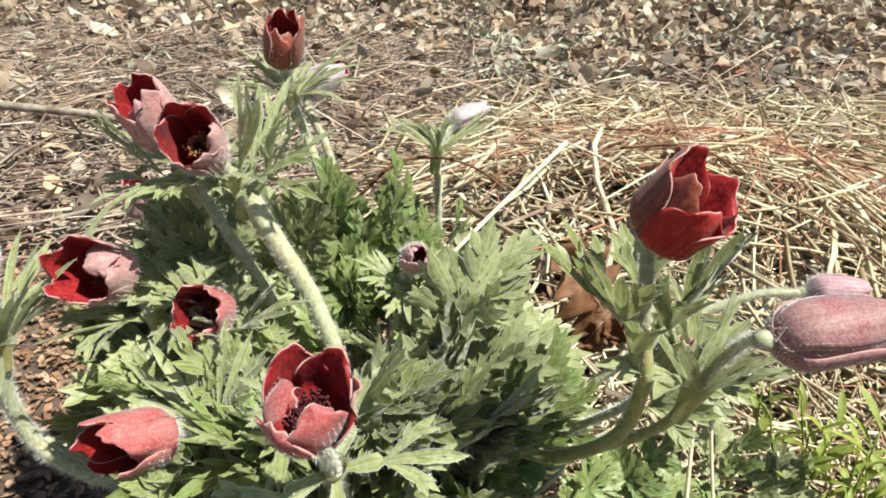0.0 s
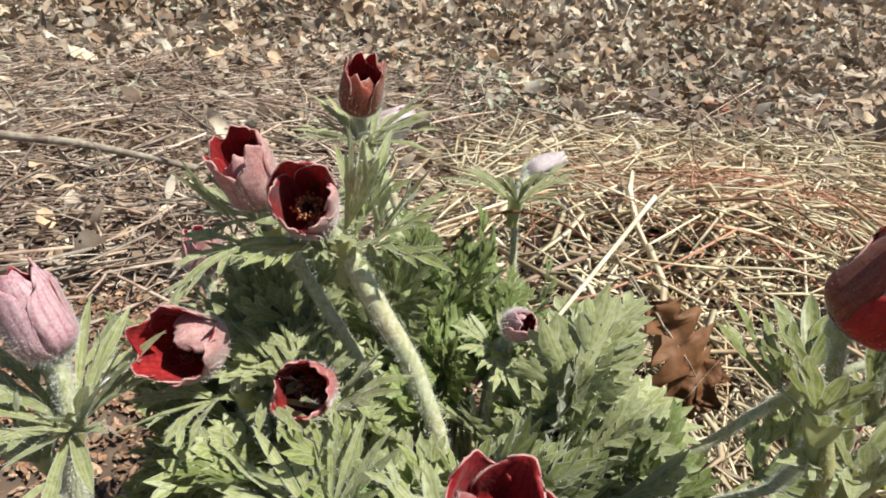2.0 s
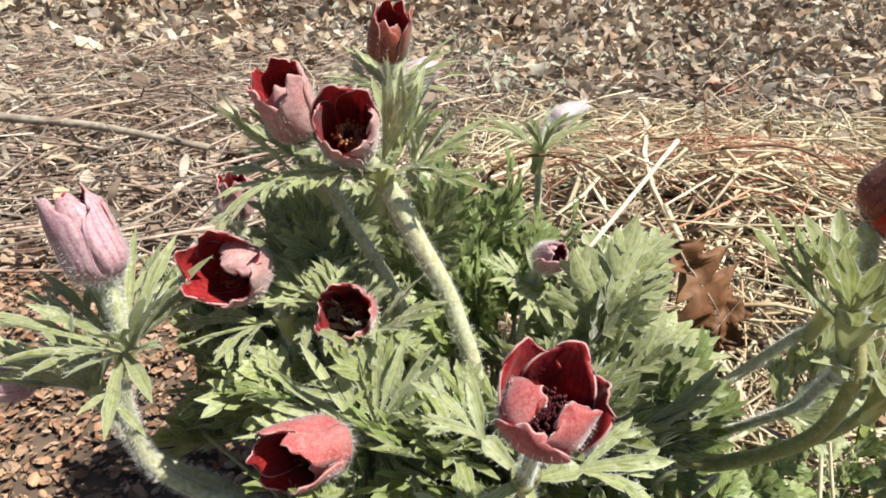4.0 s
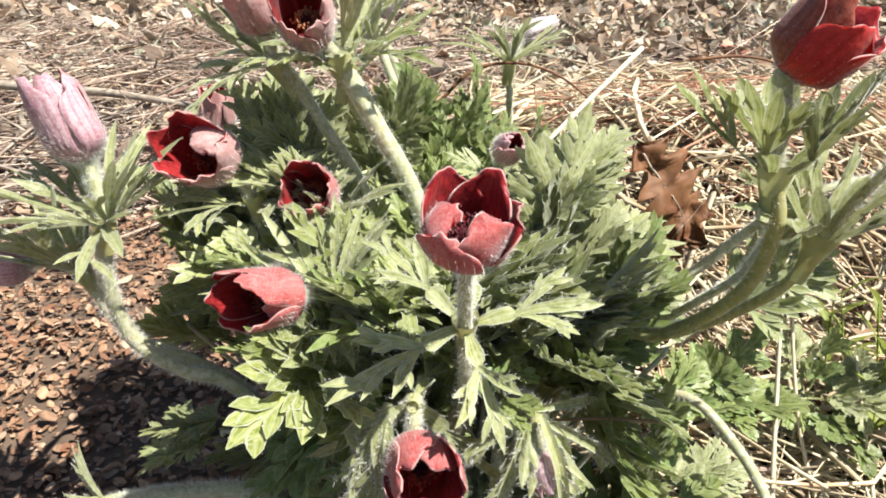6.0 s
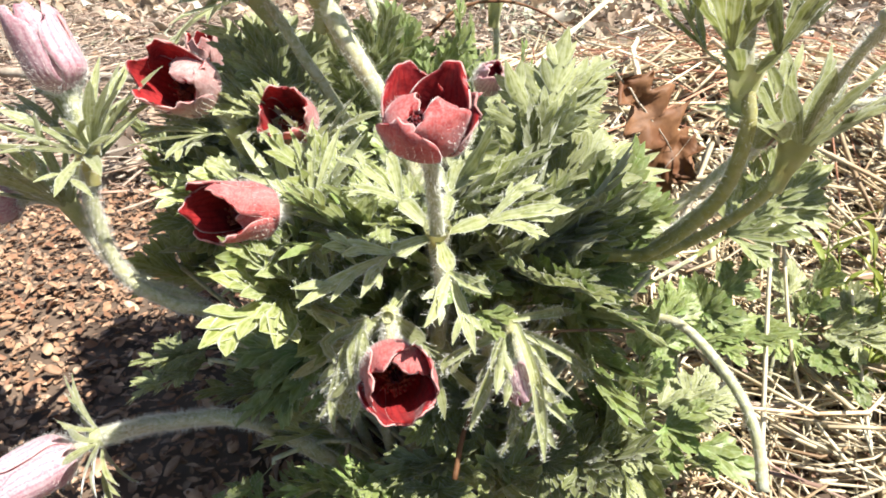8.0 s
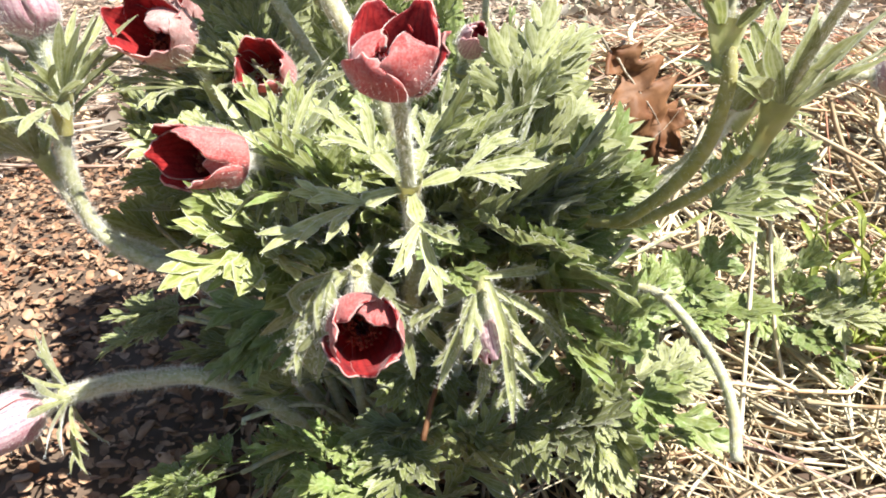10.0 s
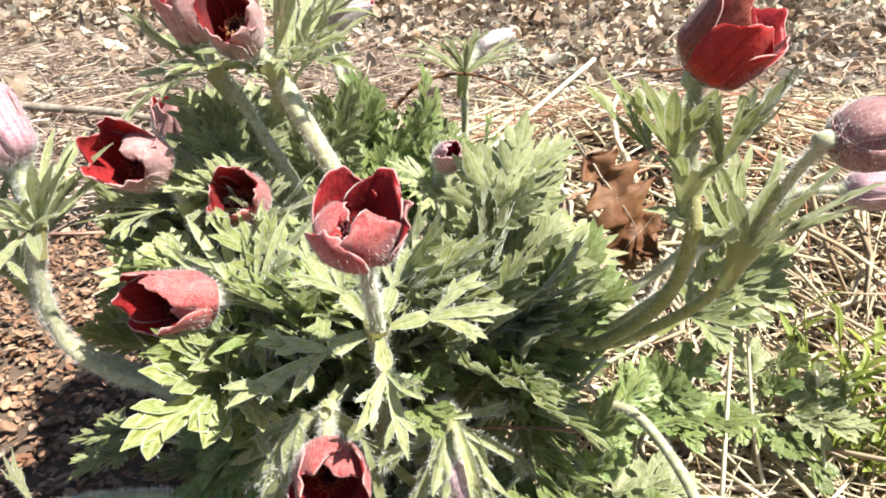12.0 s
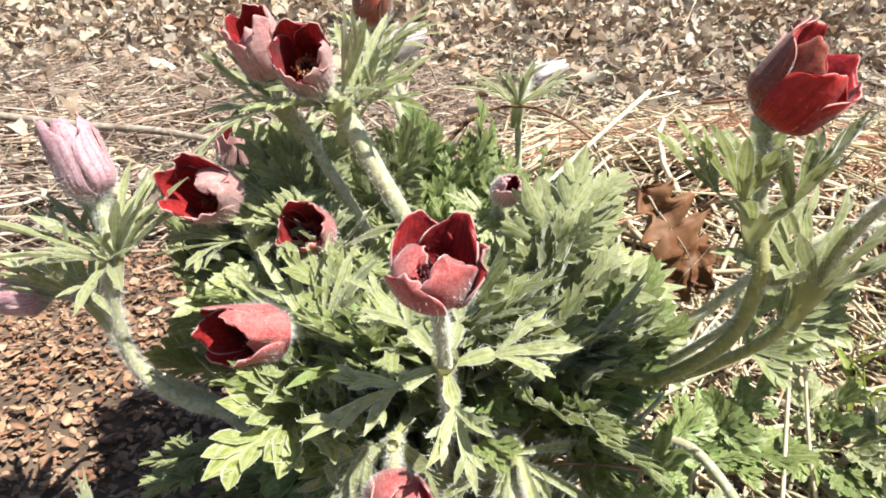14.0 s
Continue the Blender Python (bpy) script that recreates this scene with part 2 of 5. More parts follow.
# ---- building blocks ----
class Buf:
    """Vertices and faces of one mesh, with a material slot per face."""

    def __init__(self):
        self.v, self.f, self.m, self.a = [], [], [], []

    def add(self, vs, fs, m=0, across=None):
        o = len(self.v)
        self.v += [tuple(p) for p in vs]
        self.a += across or [1.0] * (len(self.v) - o)
        self.f += [tuple(o + k for k in f) for f in fs]
        self.m += [m] * len(fs)


def welded(buf):
    """Joins vertices at one place, then ties loose lobes to the nearest vertex of the rest, so that a leaf is one piece."""
    seen, to, v, a = {}, [], [], []
    for p, w in zip(buf.v, buf.a):
        k = (round(p[0], 6), round(p[1], 6), round(p[2], 6))
        if k not in seen:
            seen[k] = len(v)
            v.append(p)
            a.append(w)
        to.append(seen[k])
    root = list(range(len(v)))

    def find(i):
        while root[i] != i:
            root[i] = root[root[i]]
            i = root[i]
        return i

    for f in buf.f:
        for k in f[1:]:
            root[find(to[k])] = find(to[f[0]])
    pieces = collections.defaultdict(list)
    for i in sorted(set(to)):
        pieces[find(i)].append(i)
    xyz = np.array(v, float)
    order = sorted(pieces.values(), key=len, reverse=True)
    tied, swap = list(order[0]), {}
    for piece in order[1:]:
        gap = ((xyz[piece][:, None] - xyz[tied][None]) ** 2).sum(2)
        i, k = np.unravel_index(gap.argmin(), gap.shape)
        swap[piece[i]] = tied[k]
        tied += [p for p in piece if p != piece[i]]
    out = Buf()
    out.v, out.a = v, a
    for f, m in zip(buf.f, buf.m):
        g = tuple(dict.fromkeys(swap.get(to[i], to[i]) for i in f))
        if len(g) > 2:
            out.f.append(g)
            out.m.append(m)
    return out


def mesh_of(name, buf, mats, origin=(0, 0, 0), smooth=True):
    me = bpy.data.meshes.new(name)
    v = np.array(buf.v, float) - np.array(origin, float)
    me.from_pydata(v.tolist(), [], buf.f)
    for m in mats:
        me.materials.append(m)
    me.polygons.foreach_set("material_index", buf.m)
    me.polygons.foreach_set("use_smooth", [smooth] * len(buf.f))
    if min(buf.a, default=1.0) < 1.0:
        me.attributes.new("across", "FLOAT", "POINT").data.foreach_set("value", buf.a)
    me.update()
    return me


def base(name, at, label, category, group="", kind=""):
    ob = new(name)
    ob.empty_display_size = 0.01
    ob.location = at
    return tagged(ob, label, category, group, kind)


def part(name, buf, mats, parent, label="", kind="", origin=None):
    """One mesh under a thing or a part; the buffer is in world places, the parent's root stands at origin."""
    root = parent
    while root.parent:
        root = root.parent
    ob = new(name, mesh_of(name, buf, mats, root.location if origin is None else origin))
    ob.parent = parent
    return tagged(ob, label, kind=kind)


def thing(name, buf, mats, at, label, category, group="", kind=""):
    ob = new(name, mesh_of(name, buf, mats, at))
    ob.location = at
    return tagged(ob, label, category, group, kind)


def V(*a):
    return Vector(a)


def side_of(d, hint=None):
    h = Vector(hint) if hint is not None else V(0, 0, 1)
    s = d.cross(h)
    if s.length < 1e-4:
        s = d.cross(V(1, 0, 0))
    return s.normalized()


def spline(pts, n):
    """Points along a smooth curve through pts."""
    p = [Vector(a) for a in pts]
    p = [p[0] * 2 - p[1]] + p + [p[-1] * 2 - p[-2]]
    out = []
    segs = len(p) - 3
    for k in range(n + 1):
        u = k / n * segs
        i = min(int(u), segs - 1)
        t = u - i
        a, b, c, d = p[i], p[i + 1], p[i + 2], p[i + 3]
        out.append(0.5 * (2 * b + (c - a) * t + (2 * a - 5 * b + 4 * c - d) * t * t + (3 * b - a - 3 * c + d) * t ** 3))
    return out


def tube(buf, line, radii, sides=8, m=0, cap=True, rough=0.0, rng=random):
    up = None
    rings = []
    for k, p in enumerate(line):
        d = (line[min(k + 1, len(line) - 1)] - line[max(k - 1, 0)]).normalized()
        s = side_of(d) if up is None else (up - d * up.dot(d)).normalized()
        up = s
        w = d.cross(s)
        r = radii[k] if isinstance(radii, (list, tuple)) else radii
        rings.append([p + (s * math.cos(a) + w * math.sin(a)) * r * (1 + rng.uniform(-rough, rough)) for a in [2 * math.pi * j / sides for j in range(sides)]])
    vs = [v for r in rings for v in r]
    fs = [(k * sides + j, k * sides + (j + 1) % sides, (k + 1) * sides + (j + 1) % sides, (k + 1) * sides + j) for k in range(len(rings) - 1) for j in range(sides)]
    if cap:
        fs += [tuple(range(sides))[::-1], tuple((len(rings) - 1) * sides + j for j in range(sides))]
    buf.add(vs, fs, m)


def blade(buf, p0, d, up, length, width, bend=0.0, fold=0.35, segs=5, m=0, twist=0.0, tip=0.55, rim=0.16, wedge=0.0):
    """A narrow pointed leaf lobe with a folded midrib and woolly margins (slot m + 1). Returns its midline and cross sections."""
    d, up = d.normalized(), Vector(up)
    s = side_of(d, up)
    n = s.cross(d)
    vs, fs, ms, line = [], [], [], []
    p = Vector(p0)
    for k in range(segs + 1):
        u = k / segs
        w = width * 0.5 * ((0.4 + 0.6 * min(1, u / 0.45)) * (1 - wedge) + wedge * (0.22 + 0.78 * min(1, u / tip) ** 1.2)) * (1 if u < tip else max(0.05, 1 - ((u - tip) / (1 - tip)) ** 2.0))
        w *= 1 + 0.22 * noise.noise(p * 260)
        a = twist * u + 0.35 * noise.noise(p * 140 + V(7, 3, 1))
        sv = s * math.cos(a) + n * math.sin(a)
        nv = n * math.cos(a) - s * math.sin(a)
        wi, we = w * (1 - rim), w
        fa, fb = (fold * (1 + 0.8 * noise.noise(p * 200 + V(k, 0, q9))) for q9 in (2, 9))
        vs += [p - sv * we + nv * we * fa * 0.9, p - sv * wi + nv * wi * fa, p, p + sv * wi + nv * wi * fb, p + sv * we + nv * we * fb * 0.9]
        line.append((p.copy(), sv, nv, w, fold))
        q = d * math.cos(bend * u) - n * math.sin(bend * u)
        p = p + q * (length / segs)
    for k in range(segs):
        a = 5 * k
        for j in range(4):
            fs.append((a + j, a + j + 1, a + j + 6, a + j + 5))
            ms.append(m + 1 if j in (0, 3) else m)
    buf.add(vs, fs, m, [-1.0, -0.84, 0.0, 0.84, 1.0] * (segs + 1))
    buf.m[-len(fs):] = ms
    return line


def spray(buf, hb, at, d, n, size, rng, width=0.24, bend=0.4, fl=(0.25, 0.7), hairs=7):
    """A leaflet: three pointed lobes from one foot, each with a few pointed side teeth, channelled and woolly at the margin."""
    d = d.normalized()
    s = side_of(d, n)
    n = s.cross(d)
    for f in (0, -1, 1):
        a = f * rng.uniform(0.42, 0.7)
        dd = d * math.cos(a) + s * math.sin(a) + n * (0.15 * abs(f) + rng.uniform(-0.12, 0.16))
        ln = size * (1 - 0.24 * abs(f)) * rng.uniform(0.88, 1.12)
        w = size * width * rng.uniform(0.85, 1.15)
        line = blade(buf, Vector(at) + n * 0.00012 * f, dd, n - s * f * 0.35, ln, w, bend * rng.uniform(0.1, 1.5), rng.uniform(*fl), 7, 0, rng.uniform(-0.35, 0.35), 0.58, 0.12, 0.75)
        fringe(hb, line, hairs, 0.0019, rng)
        for sg in (-1, 1):
            for k in rng.choice(((2, 4), (2, 4, 5), (3, 5), (2, 4), (3, 4))):
                q = line[k]
                fwd = (line[k + 1][0] - q[0]).normalized()
                tooth = blade(buf, q[0] + q[1] * sg * q[3] * 0.3 + q[2] * 0.0003, fwd + q[1] * sg * rng.uniform(0.3, 0.65) + q[2] * rng.uniform(0.05, 0.3), q[2] - q[1] * sg * 0.25, ln * (0.62 - 0.07 * k) * rng.uniform(0.8, 1.15),
                              w * rng.uniform(0.5, 0.66), bend * rng.uniform(0, 1), rng.uniform(*fl), 4, 0, 0.0, 0.5, 0.16, 0.4)
                fringe(hb, tooth, hairs // 2, 0.0016, rng)


def hair(buf, p, d, length, width=0.00014, m=0):
    s = side_of(d, (random.uniform(-1, 1), random.uniform(-1, 1), random.uniform(-1, 1))) * width
    e = p + d.normalized() * length
    buf.add([p - s, p + s, e], [(0, 1, 2)], m)


def fringe(buf, line, count, length, rng, m=0):
    """Hairs along both margins of a blade."""
    for _ in range(count):
        u = rng.uniform(0.05, len(line) - 1.01)
        k = int(u)
        (p, s, n, w, fold), (q, _, _, w2, _) = line[k], line[k + 1]
        t = u - k
        sg = rng.choice((-1, 1))
        d = s * sg + (q - p).normalized() * rng.uniform(0.2, 1.1) + n * rng.uniform(-0.4, 0.7)
        ww = w + (w2 - w) * t
        hair(buf, p.lerp(q, t) + s * sg * ww + n * ww * fold * 0.9, d, length * rng.uniform(0.5, 1.2), 0.000065, m=m)


def stem_hairs(buf, line, radius, count, length, rng, m=0):
    for _ in range(count):
        u = rng.uniform(0, len(line) - 1.01)
        k = int(u)
        p = line[k].lerp(line[k + 1], u - k)
        d = (line[k + 1] - line[k]).normalized()
        s = side_of(d)
        w = d.cross(s)
        a = rng.uniform(0, 6.283)
        o = s * math.cos(a) + w * math.sin(a)
        hair(buf, p + o * radius * 0.9, o + d * rng.uniform(-0.5, 0.7), length * rng.uniform(0.4, 1.3), 0.00007, m=m)


# ---- flowers ----
def petal_mesh(buf, b, axis, out, L, R, mid, tip, rng, wid=1.0, thick=0.0006, blunt=3.2):
    """One sepal of a bell. Its long section turns from outwards at the foot to the angle mid half-way up and to tip at the end
    (degrees from the outward way: 90 upright, more leans inwards). Outside slot 0, inside slot 1."""
    tan = axis.cross(out)
    NU, NV = 24, 10
    r, z, rs, zs = 0.0, 0.0, [], []
    for i in range(NU * 4 + 1):
        u = i / (NU * 4)
        if i % 4 == 0:
            rs.append(r)
            zs.append(z)
        t = min(1, u / 0.42)
        th = radians(12 + (mid - 12) * t * t * (3 - 2 * t)) if u < 0.42 else radians(mid + (tip - mid) * ((u - 0.42) / 0.58) ** 1.3)
        r += math.cos(th) * L / (NU * 4)
        z += math.sin(th) * L / (NU * 4)
    r_mid = max(rs[8], 1e-4)
    rs = [v * R / r_mid if v < r_mid else R + (v - r_mid) for v in rs]
    ph, nick = rng.uniform(0, 6), rng.uniform(0.0, 0.025)
    ridge, roll = rng.uniform(0.6, 1.4), rng.uniform(0.05, 0.4)
    grids = []
    for layer in (0, 1):
        g = []
        for i in range(NU + 1):
            u = i / NU
            w = wid * R * 0.98 * math.sin(min(1, (u + 0.12) / 0.68) * math.pi / 2) ** 0.8 * (1 if u < 0.5 else max(0.42, (1 - min(1.0, (u - 0.5) / 0.5) ** (blunt * 0.75)) ** 0.55))
            row = []
            for j in range(NV + 1):
                v = 2 * j / NV - 1
                rr = rs[i]
                ang = w * v / max(abs(rr), R * 0.62)
                wave = R * (0.07 * math.sin(3 * v + ph + 4 * u) * u + 0.012 * ridge * math.cos(9 * v + ph) * u + 0.015 * math.sin(7 * v + 2 * ph) * u ** 4 + roll * max(0.0, abs(v) - 0.45) ** 1.6 * u ** 2)
                base_r = max(abs(rr), R * 0.62)
                # the section swings about a line R away from the axis, so folded tips stay broad
                flat = (out * math.cos(ang) + tan * math.sin(ang)) * base_r + out * (rr - base_r)
                n_in = -out * math.cos(ang) - tan * math.sin(ang)
                p = b + axis * (zs[i] * (1 + 0.022 * math.sin(6 * v + ph) * u ** 3) - nick * L * math.exp(-(v / 0.3) ** 2) * u ** 6 - 0.16 * L * v * v * u ** 5) + flat + n_in * (layer * thick - wave)
                row.append(p)
            g.append(row)
        grids.append(g)
    n = (NU + 1) * (NV + 1)
    vs = [p for g in grids for row in g for p in row]
    W = NV + 1
    fo = [(i * W + j, i * W + j + 1, (i + 1) * W + j + 1, (i + 1) * W + j) for i in range(NU) for j in range(NV)]
    fi = [tuple(n + k for k in f[::-1]) for f in fo]
    ring = [j for j in range(W)] + [i * W + NV for i in range(1, NU + 1)] + [NU * W + j for j in range(NV - 1, -1, -1)] + [i * W for i in range(NU - 1, 0, -1)]
    rim = [(a, n + a, n + c, c) for a, c in zip(ring, ring[1:] + ring[:1])]
    o = len(buf.v)
    buf.v += [tuple(p) for p in vs]
    buf.a += [(2 * j / NV - 1) * 0.99 for _ in range(2 * (NU + 1)) for j in range(W)]
    for fs, m in ((fo, 0), (fi, 1), (rim, 2)):
        buf.f += [tuple(o + k for k in f) for f in fs]
        buf.m += [m] * len(fs)
    return grids[0]


def flower(plant, b, axis, L, R, rng, mats, label, mid=90, tip=100, spin=30, bend=None, hairs=420, blunt=3.8, wid=1.0, center=True, pmats=None, hl=0.0034, stamens=None):
    """A bell of six sepals. Azimuth 0 is its upper or far side, 90 its left, 180 its near side; bend gives (mid, tip, length, width, bluntness) for single ones."""
    axis = Vector(axis).normalized()
    b = Vector(b)
    cup = Buf()
    tube(cup, [b - axis * 0.004, b - axis * 0.001, b + axis * 0.0015], [0.0016, R * 0.3, R * 0.2], 9)
    fl = part("flower", cup, [M_STEM], plant, label)
    ref = V(0, 0, 1) if abs(axis.z) < 0.9 else V(0, 1, 0)
    s0 = (ref - axis * ref.dot(axis)).normalized()
    s1 = axis.cross(s0)
    hb = Buf()
    for k in range(6):
        az = radians(spin + 60 * k)
        pm, pt, pl, pw, pb = mid + rng.uniform(-4, 4), tip + rng.uniform(-7, 7), rng.uniform(0.95, 1.04), wid, blunt
        if bend and k in bend:
            pm, pt, pl, pw, pb = [*bend[k], *(pm, pt, pl, pw, pb)[len(bend[k]):]]
        buf = Buf()
        g = petal_mesh(buf, b, axis, s0 * math.cos(az) + s1 * math.sin(az), L * pl, R * (0.93 if k % 2 else 1.0), pm, pt, rng, pw, blunt=pb)
        n0 = (g[5][6] - g[4][4]).cross(g[4][6] - g[5][4])
        sign = 1 if n0.dot(g[4][5] - b - axis * (g[4][5] - b).dot(axis)) > 0 else -1
        part("petal", buf, [*(pmats or {}).get(k, mats), M_RIM], fl)
        for _ in range(hairs):
            i, j = int(17 * rng.random() ** 1.2), rng.choice((0, 0, 1, 2, 3, 4, 5, 6, 7, 8, 9, 10, 10))
            p = g[i][j].lerp(g[i + 1][j], rng.random())
            nrm = (g[i + 1][min(j + 1, 10)] - g[i][max(j - 1, 0)]).cross(g[i][min(j + 1, 10)] - g[i + 1][max(j - 1, 0)])
            if nrm.length > 1e-12:
                hair(hb, p, nrm.normalized() * sign + axis * rng.uniform(0.1, 0.8) * (1 if i < 12 else 0.2), hl * rng.uniform(0.3, 1.1) * (1.1 - 0.045 * i), 0.000045)
    part("hair", hb, [M_HAIR], fl, "fine silver hairs", "stuff")
    if center:
        st = Buf()
        for _ in range(120):
            a = rng.uniform(0, 6.283)
            r = R * rng.uniform(0.22, 0.55)
            o = s0 * math.cos(a) + s1 * math.sin(a)
            top = b + axis * L * rng.uniform(0.26, 0.4) + o * r
            tube(st, [b + axis * L * 0.06 + o * r * 0.4, top], [0.0002, 0.00016], 3)
            tube(st, [top - axis * 0.0004, top + axis * 0.0003, top + axis * 0.0009], [0.0002, 0.0006, 0.0002], 5)
        part("stamen_fuzz", st, [stamens or M_STAMEN], fl, "ring of stamens", "stuff")
        pi = Buf()
        for _ in range(40):
            a, r = rng.uniform(0, 6.283), R * 0.2 * math.sqrt(rng.random())
            foot = b + axis * L * 0.08 + (s0 * math.cos(a) + s1 * math.sin(a)) * r
            tube(pi, [foot, foot + axis * L * rng.uniform(0.28, 0.36)], [0.00028, 0.0002], 3)
        part("pistil", pi, [M_PISTIL], fl, "dark tuft of styles")
    return fl


def palm(buf, hb, at, d, n, size, rng, lobes=5, fan=1.1, width=0.15, droop=0.5, hairs=8, m=0, fork=0.75, wedge=0.6, neck=0.0, fl=(0.3, 1.0)):
    """A bract or leaflet cut like a hand: broad lobes joined at the foot, most of them forked at the tip."""
    d = d.normalized()
    s = side_of(d, n)
    n = s.cross(d)
    if neck:
        line = blade(buf, at, d, n, size * neck, size * width * 1.1, droop * 0.35, rng.uniform(0.2, 0.5), 5, m, 0.0, 0.95, 0.16, 0.3)
        fringe(hb, line, hairs, 0.0021, rng)
        at, d = line[-1][0] - d * size * 0.03, (line[-1][0] - line[-2][0]).normalized()
        s = side_of(d, n)
        n = s.cross(d)
        size *= 1 - neck * 0.8
    for i in range(lobes):
        f = (i / (lobes - 1) - 0.5) * 2 if lobes > 1 else 0.0
        a = f * fan * 0.5 + rng.uniform(-0.07, 0.07)
        dd = d * math.cos(a) + s * math.sin(a) + n * (0.22 * abs(f) + rng.uniform(-0.2, 0.22))
        ln = size * (1 - 0.28 * abs(f)) * rng.uniform(0.85, 1.1)
        w = size * width * rng.uniform(0.85, 1.2)
        line = blade(buf, at, dd, n - s * f * 0.4, ln, w, droop * rng.uniform(0.2, 1.5), rng.uniform(*fl), 8, m, rng.uniform(-0.6, 0.6), 0.62, 0.14, wedge)
        fringe(hb, line, hairs, 0.0021, rng)
        for sg in (-1, 1):
            if rng.random() < fork:
                k = rng.choice((3, 4, 5))
                q = line[k]
                dd = (line[k + 1][0] - q[0]).normalized() + q[1] * sg * rng.uniform(0.4, 0.75) + q[2] * rng.uniform(0.0, 0.25)
                l2 = blade(buf, q[0], dd, q[2], ln * rng.uniform(0.26, 0.42), w * 0.66, droop * 0.6, rng.uniform(0.3, 0.8), 5, m, rng.uniform(-0.4, 0.4), 0.4)
                fringe(hb, l2, hairs // 2, 0.0018, rng)


def whorl(plant, at, axis, rng, length=0.034, spread=(0.5, 1.0), bracts=3, lobes=6, fan=1.5, width=0.15, droop=0.5, fall=0.0, hairs=12, collar=0.0045, start=0.0, mats=None, deep=0.012, fork=0.4, neck=0.0, wedge=0.5, fl=(0.3, 1.0), tight=1.0):
    """A funnel of divided bracts round a stem; each bract is a part of its own."""
    axis = Vector(axis).normalized()
    at = Vector(at)
    s0 = side_of(axis, (0.2, 0.3, 1))
    s1 = axis.cross(s0)
    col = Buf()
    tube(col, [at - axis * deep, at - axis * deep * 0.55, at - axis * 0.001, at + axis * 0.0035], [0.0026, 0.0031, collar * 0.85, collar], 12, cap=False)
    part("collar", col, [M_COLLAR], plant, "yellow-green funnel where the bracts join")
    hb = Buf()
    for g in range(bracts):
        buf = Buf()
        a = start + g * 2 * math.pi / bracts + rng.uniform(-0.25, 0.25)
        t = rng.uniform(*spread)
        o = s0 * math.cos(a) + s1 * math.sin(a)
        d = axis * math.cos(t) + o * math.sin(t) + V(0, 0, -fall)
        palm(buf, hb, at + o * collar * 0.75, d, axis * math.sin(t) - o * math.cos(t), length * rng.uniform(0.88, 1.1), rng, lobes, fan, width, droop, hairs, 0, fork, wedge, neck, fl)
        part("bract", welded(buf), mats or [M_BRACT, M_WOOL], plant)
    part("hair", hb, [M_HAIR], plant, "fine silver hairs", "stuff")


def ribbon(buf, line, width, face, fold=0.6, m=0, rim=0.18):
    """A narrow folded leaf lobe along a curve. Returns its cross sections for the fringe."""
    n = len(line) - 1
    vs, fs, ms, out = [], [], [], []
    for k, p in enumerate(line):
        d = (line[min(k + 1, n)] - line[max(k - 1, 0)]).normalized()
        s = side_of(d, face)
        u = k / n
        w = width * 0.5 * min(1.0, 0.55 + 1.4 * u) * (1 if u < 0.6 else max(0.05, 1 - ((u - 0.6) / 0.4) ** 1.8))
        v = s.cross(d)
        vs += [p - s * w + v * w * fold, p - s * w * (1 - rim) + v * w * fold * (1 - rim), p, p + s * w * (1 - rim) + v * w * fold * (1 - rim), p + s * w + v * w * fold]
        out.append((p.copy(), s, v, w, fold))
    for k in range(n):
        for j in range(4):
            fs.append((5 * k + j, 5 * k + j + 1, 5 * k + j + 6, 5 * k + j + 5))
            ms.append(m + 1 if j in (0, 3) else m)
    buf.add(vs, fs, m, [-1.0, -0.84, 0.0, 0.84, 1.0] * (n + 1))
    buf.m[-len(fs):] = ms
    return out


def woolly_fingers(plant, at, ends, rng, width=0.0036):
    """Hanging bracts, shaggy all round, forked towards the tip, each a part."""
    hb = Buf()
    for e in ends:
        e, foot = Vector(e), Vector(at) + V(rng.gauss(0, 0.0015), rng.gauss(0, 0.0015), rng.gauss(0, 0.001))
        out = V(e.x - foot.x, e.y - foot.y, 0)
        line = spline([foot, foot.lerp(e, 0.3) + out * rng.uniform(0.0, 0.25) + V(rng.gauss(0, 0.002), -0.001, 0.001), foot.lerp(e, 0.68) + out * rng.uniform(-0.1, 0.2) + V(rng.gauss(0, 0.0025), 0, 0), e], 12)
        buf = Buf()
        face = V(rng.gauss(0, 0.4), -1, rng.uniform(0.1, 0.7))
        sec = ribbon(buf, line, width * rng.uniform(0.85, 1.2), face, rng.uniform(0.5, 1.1))
        fringe(hb, sec, 150, 0.0019, rng)
        stem_hairs(hb, line, width * 0.3, 180, 0.0016, rng)
        for k in rng.choice(((5, 8), (6,), (7,), (4, 7))):
            for sg in rng.choice(((-1, 1), (1,), (-1,))):
                d = (line[k + 1] - line[k]).normalized() + sec[k][1] * sg * rng.uniform(0.35, 0.6)
                fringe(hb, blade(buf, line[k], d, face, rng.uniform(0.008, 0.013), width * 0.75, 0.2, 0.8, 5, 0), 40, 0.0019, rng)
        part("bract", welded(buf), [M_BRACT, M_WOOL], plant)
    part("hair", hb, [M_HAIR], plant, "fine silver hairs", "stuff")


